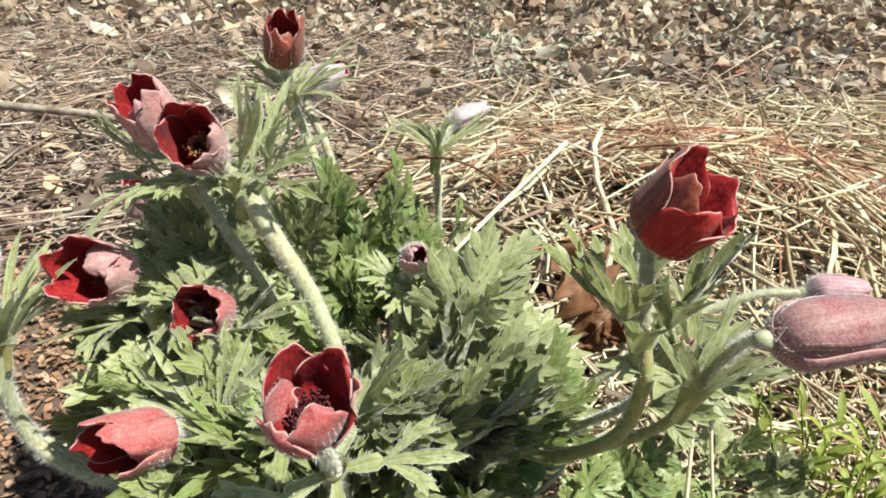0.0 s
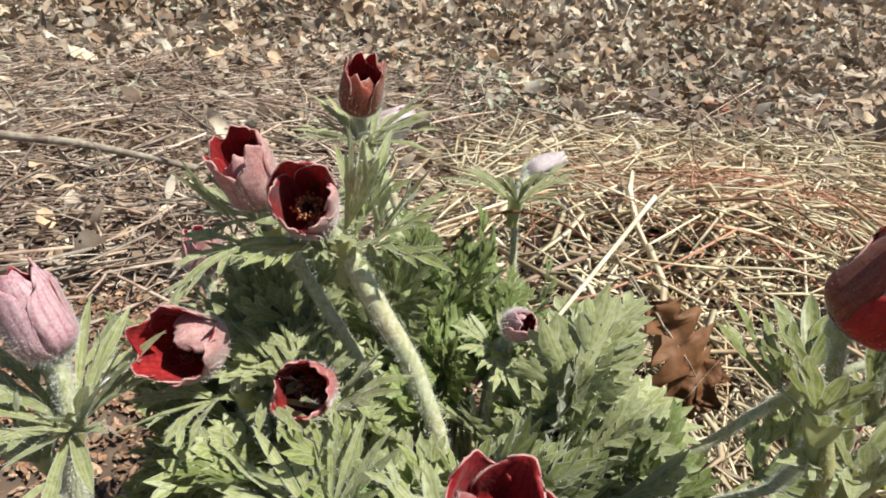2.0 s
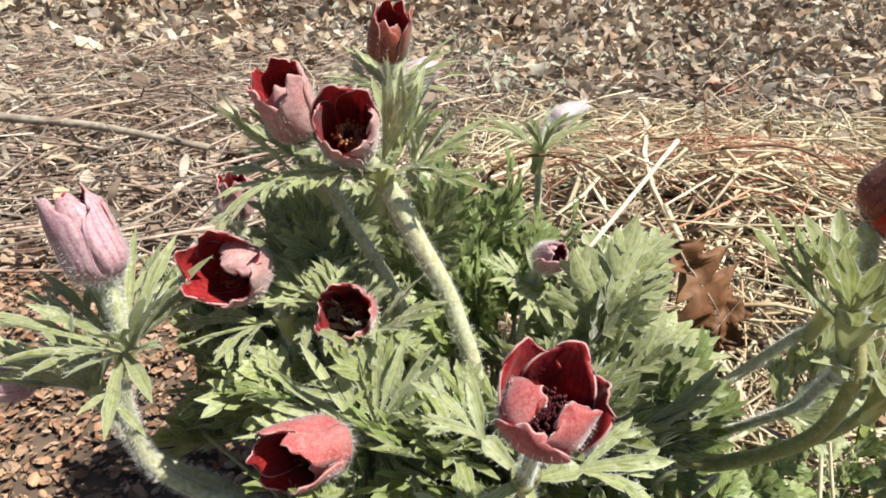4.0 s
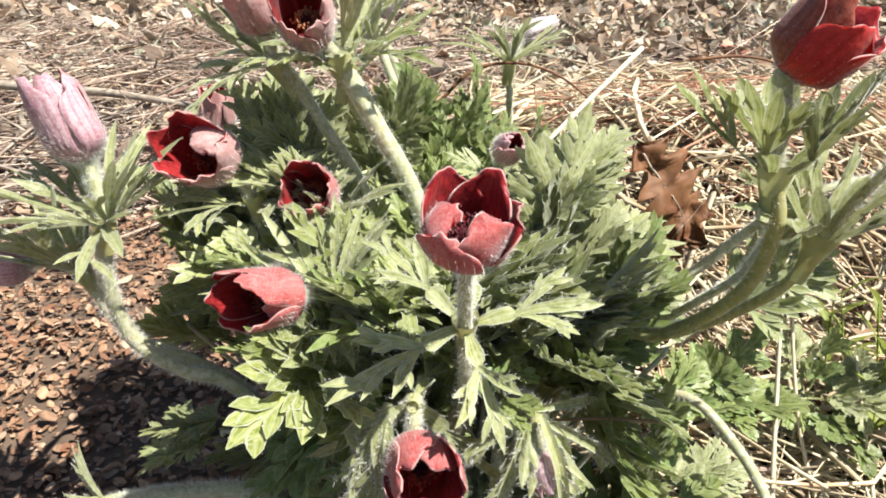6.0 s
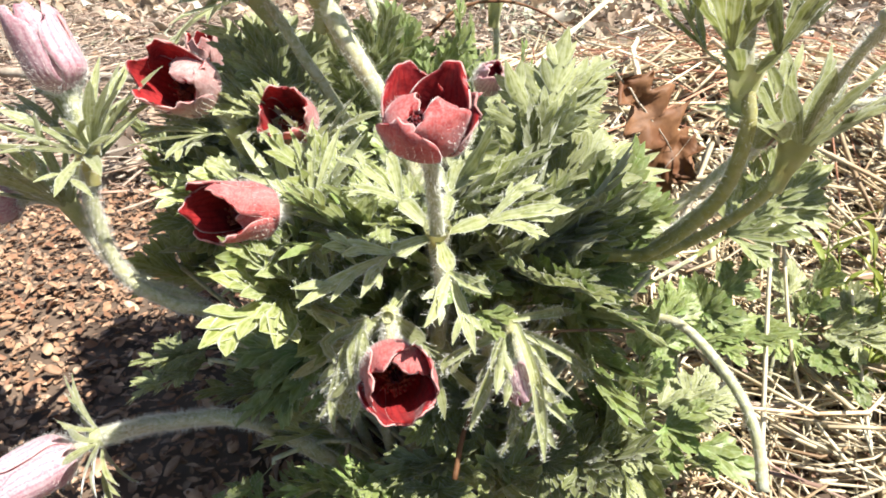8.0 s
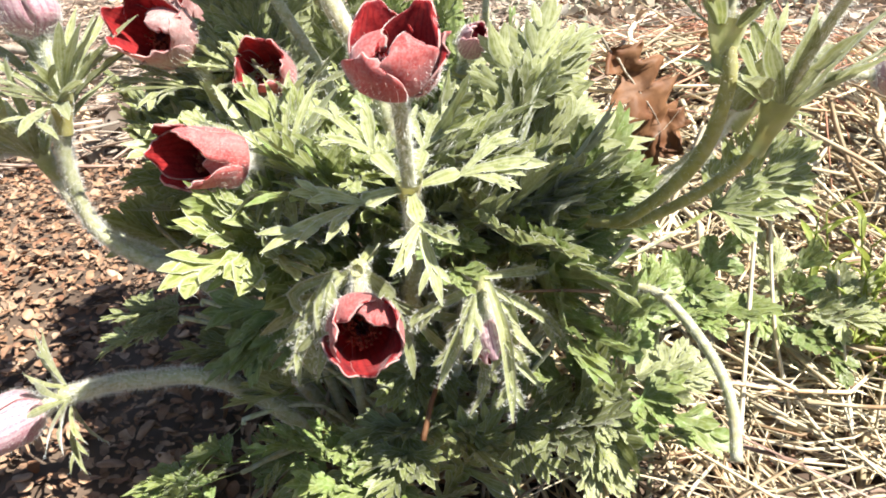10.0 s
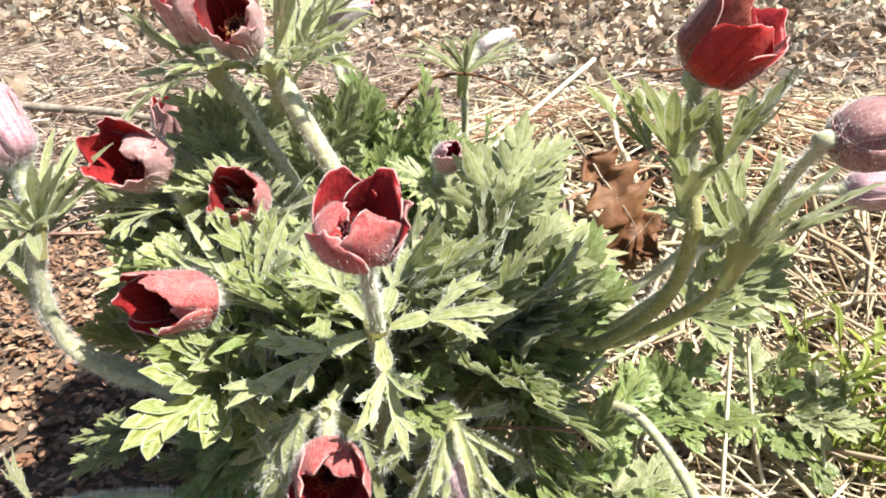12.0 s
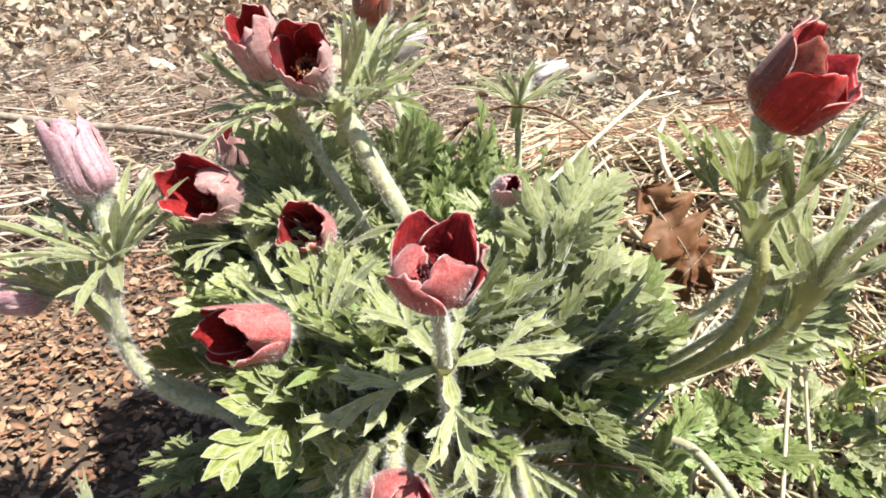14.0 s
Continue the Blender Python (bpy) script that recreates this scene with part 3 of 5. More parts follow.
def stem(plant, pts, r0, r1, rng, hairs=500, hl=0.0024, m=None):
    n = max(10, len(pts) * 5)
    line = spline(pts, n)
    buf = Buf()
    tube(buf, line, [r0 + (r1 - r0) * k / n for k in range(n + 1)], 9, rough=0.04, rng=rng)
    part("stem", buf, [m or M_STEM], plant)
    hb = Buf()
    stem_hairs(hb, line, (r0 + r1) / 2, hairs * 5, hl, rng)
    part("hair", hb, [M_HAIR], plant, "fine silver hairs", "stuff")


RED = [M_PETAL_OUT, M_PETAL_IN]
WHITE = [M_PALE_OUT, M_LILAC_IN]
LILAC = [M_LILAC_OUT, M_LILAC_IN]
DUSK = [M_DUSK_OUT, M_PETAL_IN]
DUST = [M_DUST_OUT, M_PETAL_IN]
SCARLET = [M_SCARLET_OUT, M_PETAL_IN]
DARK = [M_DARK_OUT, M_PETAL_IN]
GROUP = "pasqueflowers of the clump"
CROWN = V(0.0, 0.055, 0.004)


def shoot(label, stem_pts, node, node_axis, fl=None, wh=None, seed=1, r=(0.0026, 0.0022), hairs=500, bark=None):
    """One flowering shoot: stem, whorl of bracts and flower."""
    rng = random.Random(seed)
    root = base("pasqueflower", stem_pts[0], label, "flower", GROUP)
    pts = [Vector(p) for p in stem_pts] + [Vector(node)]
    if fl:
        fb = Vector(fl["b"])
        mid = Vector(node).lerp(fb, 0.5) + (Vector(node_axis).normalized() * (fb - Vector(node)).length * 0.12)
        stem(root, pts, r[0], r[1], rng, hairs, m=bark)
        stem(root, [Vector(node), mid, fb], r[1] * 0.9, r[1] * 0.8, rng, 300)
        flower(root, fl["b"], fl["axis"], fl.get("L", 0.036), fl.get("R", 0.0115), rng, fl.get("mats", RED), fl.get("label", ""), fl.get("mid", 90), fl.get("tip", 100),
               fl.get("spin", 30), fl.get("bend"), fl.get("hairs", 420), fl.get("blunt", 3.8), fl.get("wid", 1.0), fl.get("center", True), fl.get("pmats"), fl.get("hl", 0.0034), fl.get("stamens"))
    else:
        stem(root, pts, r[0], r[1], rng, hairs, m=bark)
    if wh is not None:
        whorl(root, node, node_axis, rng, **wh)
    return root


# ---- ground ----
def height(x, y):
    """The lie of the ground: level, a straw heap behind the plant, a bank rising far behind."""
    z = 0.0
    z += 0.095 * math.exp(-(((x - 0.24) / 0.30) ** 2 + ((y - 0.42) / 0.20) ** 2))
    z += 0.07 * max(0.0, y - 2.2) ** 1.25
    z += 0.012 * noise.noise(V(x * 3, y * 3, 0.3)) + 0.005 * noise.noise(V(x * 14, y * 14, 1.3))
    return z


def ground_sheet():
    xs = sorted({round(s * v, 4) for s in (-1, 1) for v in [0.03 * k for k in range(40)] + [1.2 * 1.16 ** k for k in range(45)]})
    ys = sorted({round(v, 4) for v in [-0.9 + 0.03 * k for k in range(75)] + [1.4 * 1.12 ** k for k in range(50)] + [-1.0 * 1.3 ** k for k in range(18)]})
    vs = []
    for y in ys:
        for x in xs:
            far = max(abs(x), abs(y))
            vs.append((x, y, min(height(x, y), 6.0) if far < 60 else min(height(x * 60 / far, y * 60 / far), 6.0)))
    n = len(xs)
    fs = [(j * n + i, j * n + i + 1, (j + 1) * n + i + 1, (j + 1) * n + i) for j in range(len(ys) - 1) for i in range(n - 1)]
    b = Buf()
    b.add(vs, fs)
    thing("ground", b, [M_SOIL], (0, 0, 0), "brown garden soil under straw and leaf litter", "ground", kind="structure")


ground_sheet()


def straws(name, count, box, lens, widths, mats, label, seed, lift=0.03, ang=None, bias=1.0, keep=None, curl=0.16):
    """Loose stalks lying crosswise on the ground, one joined heap."""
    rng = random.Random(seed)
    b = Buf()
    while count:
        x = rng.uniform(box[0], box[1])
        y = box[2] + (box[3] - box[2]) * rng.random() ** bias
        if keep and rng.random() > keep(x, y):
            continue
        count -= 1
        ln = rng.uniform(*lens)
        w = (widths[0] + (widths[1] - widths[0]) * rng.random() ** 1.4) * 0.5
        a = rng.gauss(*ang) if ang else rng.uniform(0, math.pi)
        d = V(math.cos(a), math.sin(a), 0)
        s = V(-d.y, d.x, 0)
        z0 = rng.random() ** 1.6 * lift + 0.001
        tilt = rng.gauss(0, 0.2) * (1 if rng.random() < 0.9 else 1.5)
        bow = rng.gauss(0, curl)
        curve = rng.gauss(0, 0.08)
        kink = s * rng.gauss(0, 0.05) * ln if rng.random() < 0.4 else V(0, 0, 0)
        pts = []
        for k in range(4):
            t = k / 3 - 0.5
            p = V(x, y, 0) + d * ln * t + s * ln * bow * (t * t - 0.1) * 2 + (kink if k == 3 else V(0, 0, 0))
            p.z = height(p.x, p.y) + z0 + max(-z0 + 0.0005, ln * t * tilt) - abs(curve) * ln * t * t * 1.5
            p.z = max(p.z, height(p.x, p.y) + 0.0006)
            pts.append(p)
        tw = rng.uniform(0, 6.28)
        o1, o2 = s * math.cos(tw) + V(0, 0, math.sin(tw)), s * math.cos(tw + 2.1) + V(0, 0, math.sin(tw + 2.1))
        o3 = (o1 + o2) * -1
        flat = rng.uniform(0.25, 1.0)
        o1, o2, o3 = (V(o.x, o.y, o.z * flat) for o in (o1, o2, o3))
        vs = [p + o * w * (1 if j else 0.6) for j, p in enumerate(pts) for o in (o1, o2, o3)]
        fs = [(3 * k + j, 3 * k + (j + 1) % 3, 3 * k + 3 + (j + 1) % 3, 3 * k + 3 + j) for k in range(3) for j in range(3)]
        fs += [(2, 1, 0), (9, 10, 11)]
        b.add(vs, fs)
    return thing(name, b, mats, (0, 0, 0), label, "straw", kind="stuff")


def litter(name, count, box, sizes, mats, label, seed, lift=0.01, bias=1.0, category="leaf litter", keep=None, lobed=0.5, curlmax=0.9, wedge=False, slim=(0.25, 0.6), tilt=0.62):
    """Curled dry leaf scraps lying at all tilts, one joined carpet."""
    rng = random.Random(seed)
    b = Buf()
    while count:
        y = box[2] + (box[3] - box[2]) * rng.random() ** bias
        x = rng.uniform(box[0], box[1]) * (y / box[3] if wedge else 1)
        if keep and rng.random() > keep(x, y):
            continue
        count -= 1
        ln = (sizes[0] + (sizes[1] - sizes[0]) * rng.random() ** 1.7) * (0.28 + 0.72 * y / box[3] if wedge else 1)
        w = ln * rng.uniform(*slim)
        e = Euler((rng.gauss(0, tilt), rng.gauss(0, tilt), rng.uniform(0, 6.28))).to_matrix()
        c = rng.uniform(-curlmax, curlmax)
        n = 4
        vs = []
        for k in range(n + 1):
            u = k / n
            ww = w * 0.5 * math.sin(math.pi * (0.06 + 0.9 * u)) ** 0.7 * (1 + lobed * rng.uniform(-0.5, 0.4))
            zz = c * ln * (u - 0.5) ** 2 * 1.6
            fold = rng.uniform(0.05, 0.5) * ww
            for sx, hz in ((-1, fold), (0, 0), (1, fold)):
                vs.append(e @ V((u - 0.5) * ln, sx * ww, zz + hz))
        lo = min(v.z for v in vs)
        o = V(x, y, height(x, y) + rng.random() * lift - lo * 0.75)
        vs = [v + o for v in vs]
        fs = []
        for k in range(n):
            a = 3 * k
            fs += [(a, a + 1, a + 4, a + 3), (a + 1, a + 2, a + 5, a + 4)]
        b.add(vs, fs)
    return thing(name, b, mats, (0, 0, 0), label, category, kind="stuff")


# ---- basal leaves ----
def divided_leaf(rng, size, wide, broad):
    """A feathery leaf in its own frame: grows along +x, upper side +z. Returns blade and hair buffers."""
    b, hb = Buf(), Buf()
    rib = spline([V(0, 0, 0), V(size * 0.35, 0, size * 0.03), V(size * 0.7, 0, size * 0.01), V(size * 0.86, 0, -size * 0.05)], 12)
    for k in range(12):
        w0, w1 = 0.0011 - 0.0006 * k / 12, 0.0011 - 0.0006 * (k + 1) / 12
        p, q = rib[k], rib[k + 1]
        b.add([p + V(0, -w0, 0.0005), p, p + V(0, w0, 0.0005), q + V(0, -w1, 0.0005), q, q + V(0, w1, 0.0005)], [(0, 1, 4, 3), (1, 2, 5, 4)])

    if broad:
        for i, f in ((5, 0.58), (11, 0.62)):
            for sg in (-1, 1) if i == 5 else (0,):
                spray(b, hb, rib[i], V(0.6 if sg else 1, sg * 0.85, rng.uniform(0.0, 0.25)), V(0, 0, 1), size * f * rng.uniform(0.9, 1.15), rng, 0.33, rng.uniform(-0.2, 0.9), (0.15, 0.5), 5)
        return b, hb
    for i, f in ((4, 0.60), (8, 0.52)):
        for sg in (-1, 1):
            d = V(0.85, sg * 0.75, rng.uniform(0.0, 0.4))
            spray(b, hb, rib[i], d, V(0, 0, 1), size * f * rng.uniform(0.85, 1.2), rng, wide, rng.uniform(-0.4, 0.7))
    spray(b, hb, rib[11], V(1, 0, 0.05), V(0, 0, 1), size * 0.62, rng, wide, rng.uniform(-0.2, 0.7))
    return b, hb


LEAF_MESHES = []
for _k in range(14):
    _r = random.Random(70 + _k)
    _b, _h = divided_leaf(_r, 0.054, (0.22, 0.25, 0.19)[_k % 3], _k > 8)
    LEAF_MESHES.append((_b, _h))


def leaf_data(k, m):
    return mesh_of("leaf", welded(LEAF_MESHES[k][0]), [m, M_FRESH_EDGE if m == M_LEAF_FRESH else M_WOOL]), k


LEAF_HAIR = [mesh_of("hair", _h, [M_HAIR]) for _b, _h in LEAF_MESHES]
LEAVES = [leaf_data(k, M_LEAF) for k in range(9)]
# fresh tufts; also darkens low left leaves, shade put into their colour
LEAVES_DEEP_GREEN = [leaf_data(k, M_LEAF_FRESH) for k in range(9)]
LEAVES_BROAD = [leaf_data(k, M_LEAF_FRESH) for k in range(9, 14)]
LEAVES_SILVER = [leaf_data(k, M_BRACT) for k in range(9)]


def put_leaf(root, data, at, d, up, scale):
    """A leaf blade at a place, pointing along d, with its petiole down to the crown."""
    d = Vector(d).normalized()
    s = side_of(d, up) * -1
    n = d.cross(s)
    m = Matrix((d, s, n)).transposed().to_4x4()
    ob = new("leaf", data[0])
    fuzz = tagged(new("hair", LEAF_HAIR[data[1]]), "fine silver hairs", kind="stuff")
    fuzz.parent = ob
    ob.parent = root
    ob.matrix_basis = Matrix.Translation(Vector(at) - root.location) @ m @ Matrix.Scale(scale, 4)
    return ob


def foliage(name, center, label, leaves, seed, petioles=True):
    rng = random.Random(seed)
    root = base(name, center, label, "leaves")
    for at, d, up, sc, data in leaves:
        put_leaf(root, data, at, d, up, sc)
        if petioles:
            at, d = Vector(at), Vector(d).normalized()
            foot = Vector(center) + V(rng.uniform(-0.02, 0.02), rng.uniform(-0.02, 0.02), 0)
            line = spline([foot, foot.lerp(at, 0.55) + V(0, 0, 0.01) - d * 0.008, at - d * 0.004, at], 9)
            pet = Buf()
            tube(pet, line, [0.0013 - 0.0004 * k / 9 for k in range(10)], 5)
            part("petiole", pet, [M_STEM], root)
    return root


# ---- ground cover ----
def patch(x, y, scale, seed):
    return 0.5 + 0.5 * noise.noise(V(x * scale, y * scale, seed))


def in_heap(x, y):
    d = math.hypot((x - 0.85) / 1.1, (y - 0.6) / 0.6) + 0.4 * (patch(x, y, 1.8, 4.0) - 0.5)
    side = 1 / (1 + math.exp(-(x + 0.02 - 0.12 * (y - 0.4)) / 0.05))
    return max(0.0, min(1.0, (1.1 - d) / 0.3)) * side


def fade(x, y, cx, cy, rx, ry, seed=1.0):
    """A round patch with a ragged edge: 1 inside, thinning out."""
    d = math.hypot((x - cx) / rx, (y - cy) / ry) + 0.6 * (patch(x, y, 1.6, seed) - 0.5)
    return max(0.0, min(1.0, (1.15 - d) / 0.35))



def ruddy(x, y):
    return math.exp(-(((x - 0.27) / 0.13) ** 2 + ((y - 0.52) / 0.13) ** 2))


HEAP = straws("straw_heap", 10500, (-0.15, 2.2, 0.05, 1.35), (0.04, 0.2), (0.0015, 0.0062), [M_STRAW], "pale yellow straw lying in a loose heap", 11, 0.055, None, 1.0, in_heap, 0.22)
straws("dry_grass", 13500, (-2.6, 0.9, -0.3, 2.6), (0.05, 0.26), (0.0014, 0.0066), [M_OLDSTRAW], "weathered pinkish-brown dry grass stalks on soil", 12, 0.035, (0.1, 0.85), 1.2, lambda x, y: fade(x, y, -0.9, 1.1, 1.7, 1.5) * ((0.0 if y < 0.42 and x > -0.6 else 1.0) if x < -0.05 else 0.25), 0.42)
straws("grass_strands", 5500, (-2.5, 3.5, 1.0, 4.0), (0.1, 0.4), (0.002, 0.007), [M_OLDSTRAW], "thin dry strands over the fallen leaves", 19, 0.03, None, 1.0, lambda x, y: fade(x, y, 0.5, 2.4, 3.0, 1.8, 2.0), 0.35)
FRONT = straws("dry_straw_front", 3000, (0.03, 0.75, -0.25, 0.35), (0.03, 0.15), (0.0007, 0.0030), [M_STRAW], "bleached straw and stalks on dark soil", 13, 0.03, None, 1.0, lambda x, y: fade(x, y, 0.3, 0.08, 0.36, 0.28, 3.0) * (1.0 if y > 0.05 else 0.45), 0.3)
FALLEN = litter("leaf_litter", 24000, (-4.2, 4.6, 0.5, 4.6), (0.026, 0.13), [M_LITTER], "brown and grey fallen leaves in a thick layer", 14, 0.035, 0.75, wedge=True, slim=(0.25, 0.65), tilt=0.5, keep=lambda x, y: 1.0 if y > 1.9 else 0.75 if x > 0.15 * y else 0.12)
litter("straw_shreds", 5000, (-0.12, 2.1, 0.05, 1.3), (0.02, 0.12), [M_STRAW], "flat shreds of pale straw filling the heap", 20, 0.03, category="straw", keep=in_heap, slim=(0.03, 0.08), lobed=0.2, curlmax=0.3, tilt=0.16)
litter("litter_crumbs", 12000, (-1.7, 1.9, 0.5, 2.6), (0.006, 0.028), [M_LITTER], "fine broken leaf bits and bark crumbs", 22, 0.02, wedge=True, slim=(0.3, 0.9))
litter("leaf_litter_far", 5000, (-9, 10, 4.4, 11.0), (0.06, 0.2), [M_LITTER], "distant brown fallen leaves on the bank", 18, 0.04, 1.2)
litter("leaf_litter_around", 16000, (-6.5, 7.0, -4.5, 4.5), (0.02, 0.10), [M_LITTER], "scattered brown fallen leaves on the soil", 21, 0.01, keep=lambda x, y: fade(x, y, 0, 0.5, 5.5, 4.5, 5.0) * (0.0 if y > abs(x) * 0.9 + 0.6 else 1.0) * (0.0 if abs(x) < 0.7 and y > -0.4 else 1.0))
litter("leaf_litter_near", 3200, (-1.1, 1.2, 0.15, 1.2), (0.012, 0.05), [M_LITTER], "small crumbled brown leaf scraps", 15, 0.012, keep=lambda x, y: 0.05 if x < 0.02 and y < 0.45 else 1.0)
CHIPS = litter("wood_chips", 23000, (-0.75, 0.02, -0.3, 0.5), (0.0025, 0.0095), [M_CHIP], "reddish-brown wood chips and grit", 16, 0.006, slim=(0.3, 0.8), tilt=0.35, keep=lambda x, y: fade(x, y, -0.32, 0.12, 0.38, 0.36, 6.0), category="wood chips", lobed=0.6, curlmax=0.3)
litter("soil_crumbs", 2600, (-0.1, 0.5, -0.2, 0.3), (0.005, 0.02), [M_CHIP], "dark crumbs of bark and leaf on the soil", 17, 0.006, keep=lambda x, y: fade(x, y, 0.2, 0.05, 0.38, 0.3, 8.0), category="bark crumbs", lobed=0.2, curlmax=0.4)

straws("reddish_grass", 1800, (-0.05, 1.3, 0.12, 0.95), (0.05, 0.2), (0.0008, 0.0024), [M_REDGRASS], "thin reddish-brown dry grass tangled on the straw", 23, 0.062, None, 1.0, lambda x, y: in_heap(x, y) * min(1.0, 1.2 * ruddy(x, y) + max(0.02, 1.5 * (patch(x, y, 5.0, 2.2) - 0.5))), 0.4)
litter("moss_scraps", 2800, (-3.0, 3.6, 1.3, 3.6), (0.012, 0.06), [M_MOSS], "greenish moss and grass scraps between fallen leaves", 24, 0.045, wedge=True, keep=lambda x, y: max(0.01, 4 * (patch(x, y, 2.3, 9.2) - 0.5)) * (1.0 if x > 0 else 0.3))


def scatter(root, name, kinds, count, box, keep, lift, tilt, seed):
    """Single pieces on top of a layer that can be picked up one by one."""
    rng = random.Random(seed)
    while count:
        x, y = rng.uniform(box[0], box[1]), rng.uniform(box[2], box[3])
        if rng.random() > keep(x, y):
            continue
        count -= 1
        ob = new(name, rng.choice(kinds))
        ob.parent = root
        ob.matrix_basis = pose(x, y, height(x, y) + rng.uniform(*lift), rng.gauss(0, tilt), rng.gauss(0, tilt), rng.uniform(0, 360))


def straw_kinds(seed):
    rng = random.Random(seed)
    for k in range(8):
        b = Buf()
        ln = 0.06 + 0.018 * k
        line = spline([V(-ln / 2, 0, 0), V(-ln / 6, rng.gauss(0, 0.009), rng.gauss(0.002, 0.003)), V(ln / 6, rng.gauss(0, 0.009), rng.gauss(0.002, 0.003)), V(ln / 2, rng.gauss(0, 0.016), rng.gauss(0, 0.004))], 6)
        w = rng.uniform(0.0005, 0.0014)
        tube(b, line, [w * (1 - 0.05 * j) for j in range(7)], 5, rough=0.12, rng=rng)
        yield mesh_of("straw", b, [M_STRAW_ONE])


def scrap_kinds(name, sizes, slim, thick, m, seed, curl):
    """Flat curled scraps with an uneven outline and some thickness."""
    rng = random.Random(seed)
    for k in range(10):
        b, n = Buf(), 4
        ln = sizes[0] + (sizes[1] - sizes[0]) * k / 9
        w, c = ln * rng.uniform(*slim), rng.uniform(-curl, curl)
        top = []
        for i in range(n + 1):
            u = i / n
            ww = w * 0.5 * math.sin(math.pi * (0.08 + 0.86 * u)) ** 0.6 * rng.uniform(0.75, 1.2)
            for sx in (-1, 0, 1):
                top.append(V((u - 0.5) * ln, sx * ww + rng.gauss(0, 0.04) * w, c * ln * (u - 0.5) ** 2 * 1.6 + abs(sx) * ww * curl * rng.uniform(0, 0.8)))
        q = len(top)
        fs = [(3 * i + j, 3 * i + j + 1, 3 * i + j + 4, 3 * i + j + 3) for i in range(n) for j in range(2)]
        fs += [tuple(q + v for v in f[::-1]) for f in fs]
        ring = [0, 1, 2, 5, 8, 11, 14, 13, 12, 9, 6, 3]
        fs += [(a, q + a, q + e, e) for a, e in zip(ring, ring[1:] + ring[:1])]
        b.add(top + [p - V(0, 0, thick) for p in top], fs)
        yield mesh_of(name, b, [m])


scatter(HEAP, "straw", list(straw_kinds(31)), 290, (-0.02, 0.75, 0.2, 0.75), in_heap, (0.025, 0.05), 5, 31)
scatter(FRONT, "straw", list(straw_kinds(32)), 240, (0.08, 0.42, -0.06, 0.26), lambda x, y: fade(x, y, 0.3, 0.08, 0.36, 0.28, 3.0) * (1.0 if y > 0.05 else 0.3), (0.004, 0.028), 5, 32)
scatter(FALLEN, "leaf", list(scrap_kinds("leaf", (0.028, 0.085), (0.3, 0.6), 0.0008, M_LITTER_ONE, 33, 0.5)), 290, (-1.3, 1.7, 1.25, 2.7), lambda x, y: 1.0 if abs(x - 0.1) < 0.7 * y else 0.0, (0.012, 0.045), 18, 33)
scatter(CHIPS, "chip", list(scrap_kinds("chip", (0.004, 0.0125), (0.3, 0.7), 0.0008, M_CHIP_ONE, 34, 0.2)), 290, (-0.36, -0.08, -0.04, 0.24), lambda x, y: 1.0, (0.003, 0.009), 12, 34)

# ---- flowering shoots ----
shoot("open dark red pasqueflower on an upright hairy stem", [CROWN, (-0.004, 0.03, 0.07), (0.001, 0.006, 0.125)], (0.0, 0.0, 0.1535), (0, -0.45, 0.9),
      # stamens here use the pistil's near-black red
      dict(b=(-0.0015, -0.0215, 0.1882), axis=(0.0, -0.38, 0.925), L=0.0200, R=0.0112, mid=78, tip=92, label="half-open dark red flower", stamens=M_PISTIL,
           blunt=3.0, bend={0: (82, 72, 1.06, 1.15, 1.9), 1: (84, 150, 1.02, 0.80), 2: (72, 124, 0.95, 0.94), 3: (80, 132, 1.14, 0.92), 4: (76, 88, 0.96, 0.95, 2.2), 5: (82, 62, 1.10, 1.1, 1.8)}),
      dict(length=0.040, spread=(1.15, 1.6), bracts=5, lobes=3, fan=1.0, width=0.14, droop=0.35, start=0.95, fork=0.9, hairs=30, neck=0.35, wedge=0.3, fl=(0.3, 0.9)), seed=3, r=(0.003, 0.0026))
shoot("tall red pasqueflower bell on an arching stem", [CROWN + V(0.02, 0, 0), (0.050, 0.05, 0.112), (0.0773, 0.0375, 0.1287), (0.0916, 0.0161, 0.157), (0.0955, 0.0097, 0.1831)], (0.0937, 0.0137, 0.200), (0, 0, 1),
      # petals 0 and 1 use DARK: the bell's shaded left side put into colour
      dict(b=(0.0906, 0.0141, 0.2296), axis=(0.52, -0.25, 0.82), L=0.0315, R=0.0114, wid=1.15, hl=0.0012, spin=6, mid=85, tip=92, mats=SCARLET, pmats={0: DARK, 1: DARK}, blunt=3.4, label="half-closed red bell",
           bend={0: (87, 92, 1.02), 1: (87, 97, 0.96, 1.0), 2: (86, 102, 0.84, 1.15), 3: (80, 90, 0.84), 4: (82, 84, 0.98), 5: (84, 82, 1.04)}),
      dict(length=0.040, spread=(0.75, 1.2), bracts=5, lobes=4, fan=1.15, width=0.17, droop=-0.3, collar=0.0062, deep=0.016, mats=[M_LEAF, M_WOOL], fork=0.7, neck=0.3, wedge=0.3, fl=(0.3, 0.8)), seed=4, r=(0.0026, 0.0024), hairs=130, bark=M_STEM_OLIVE)
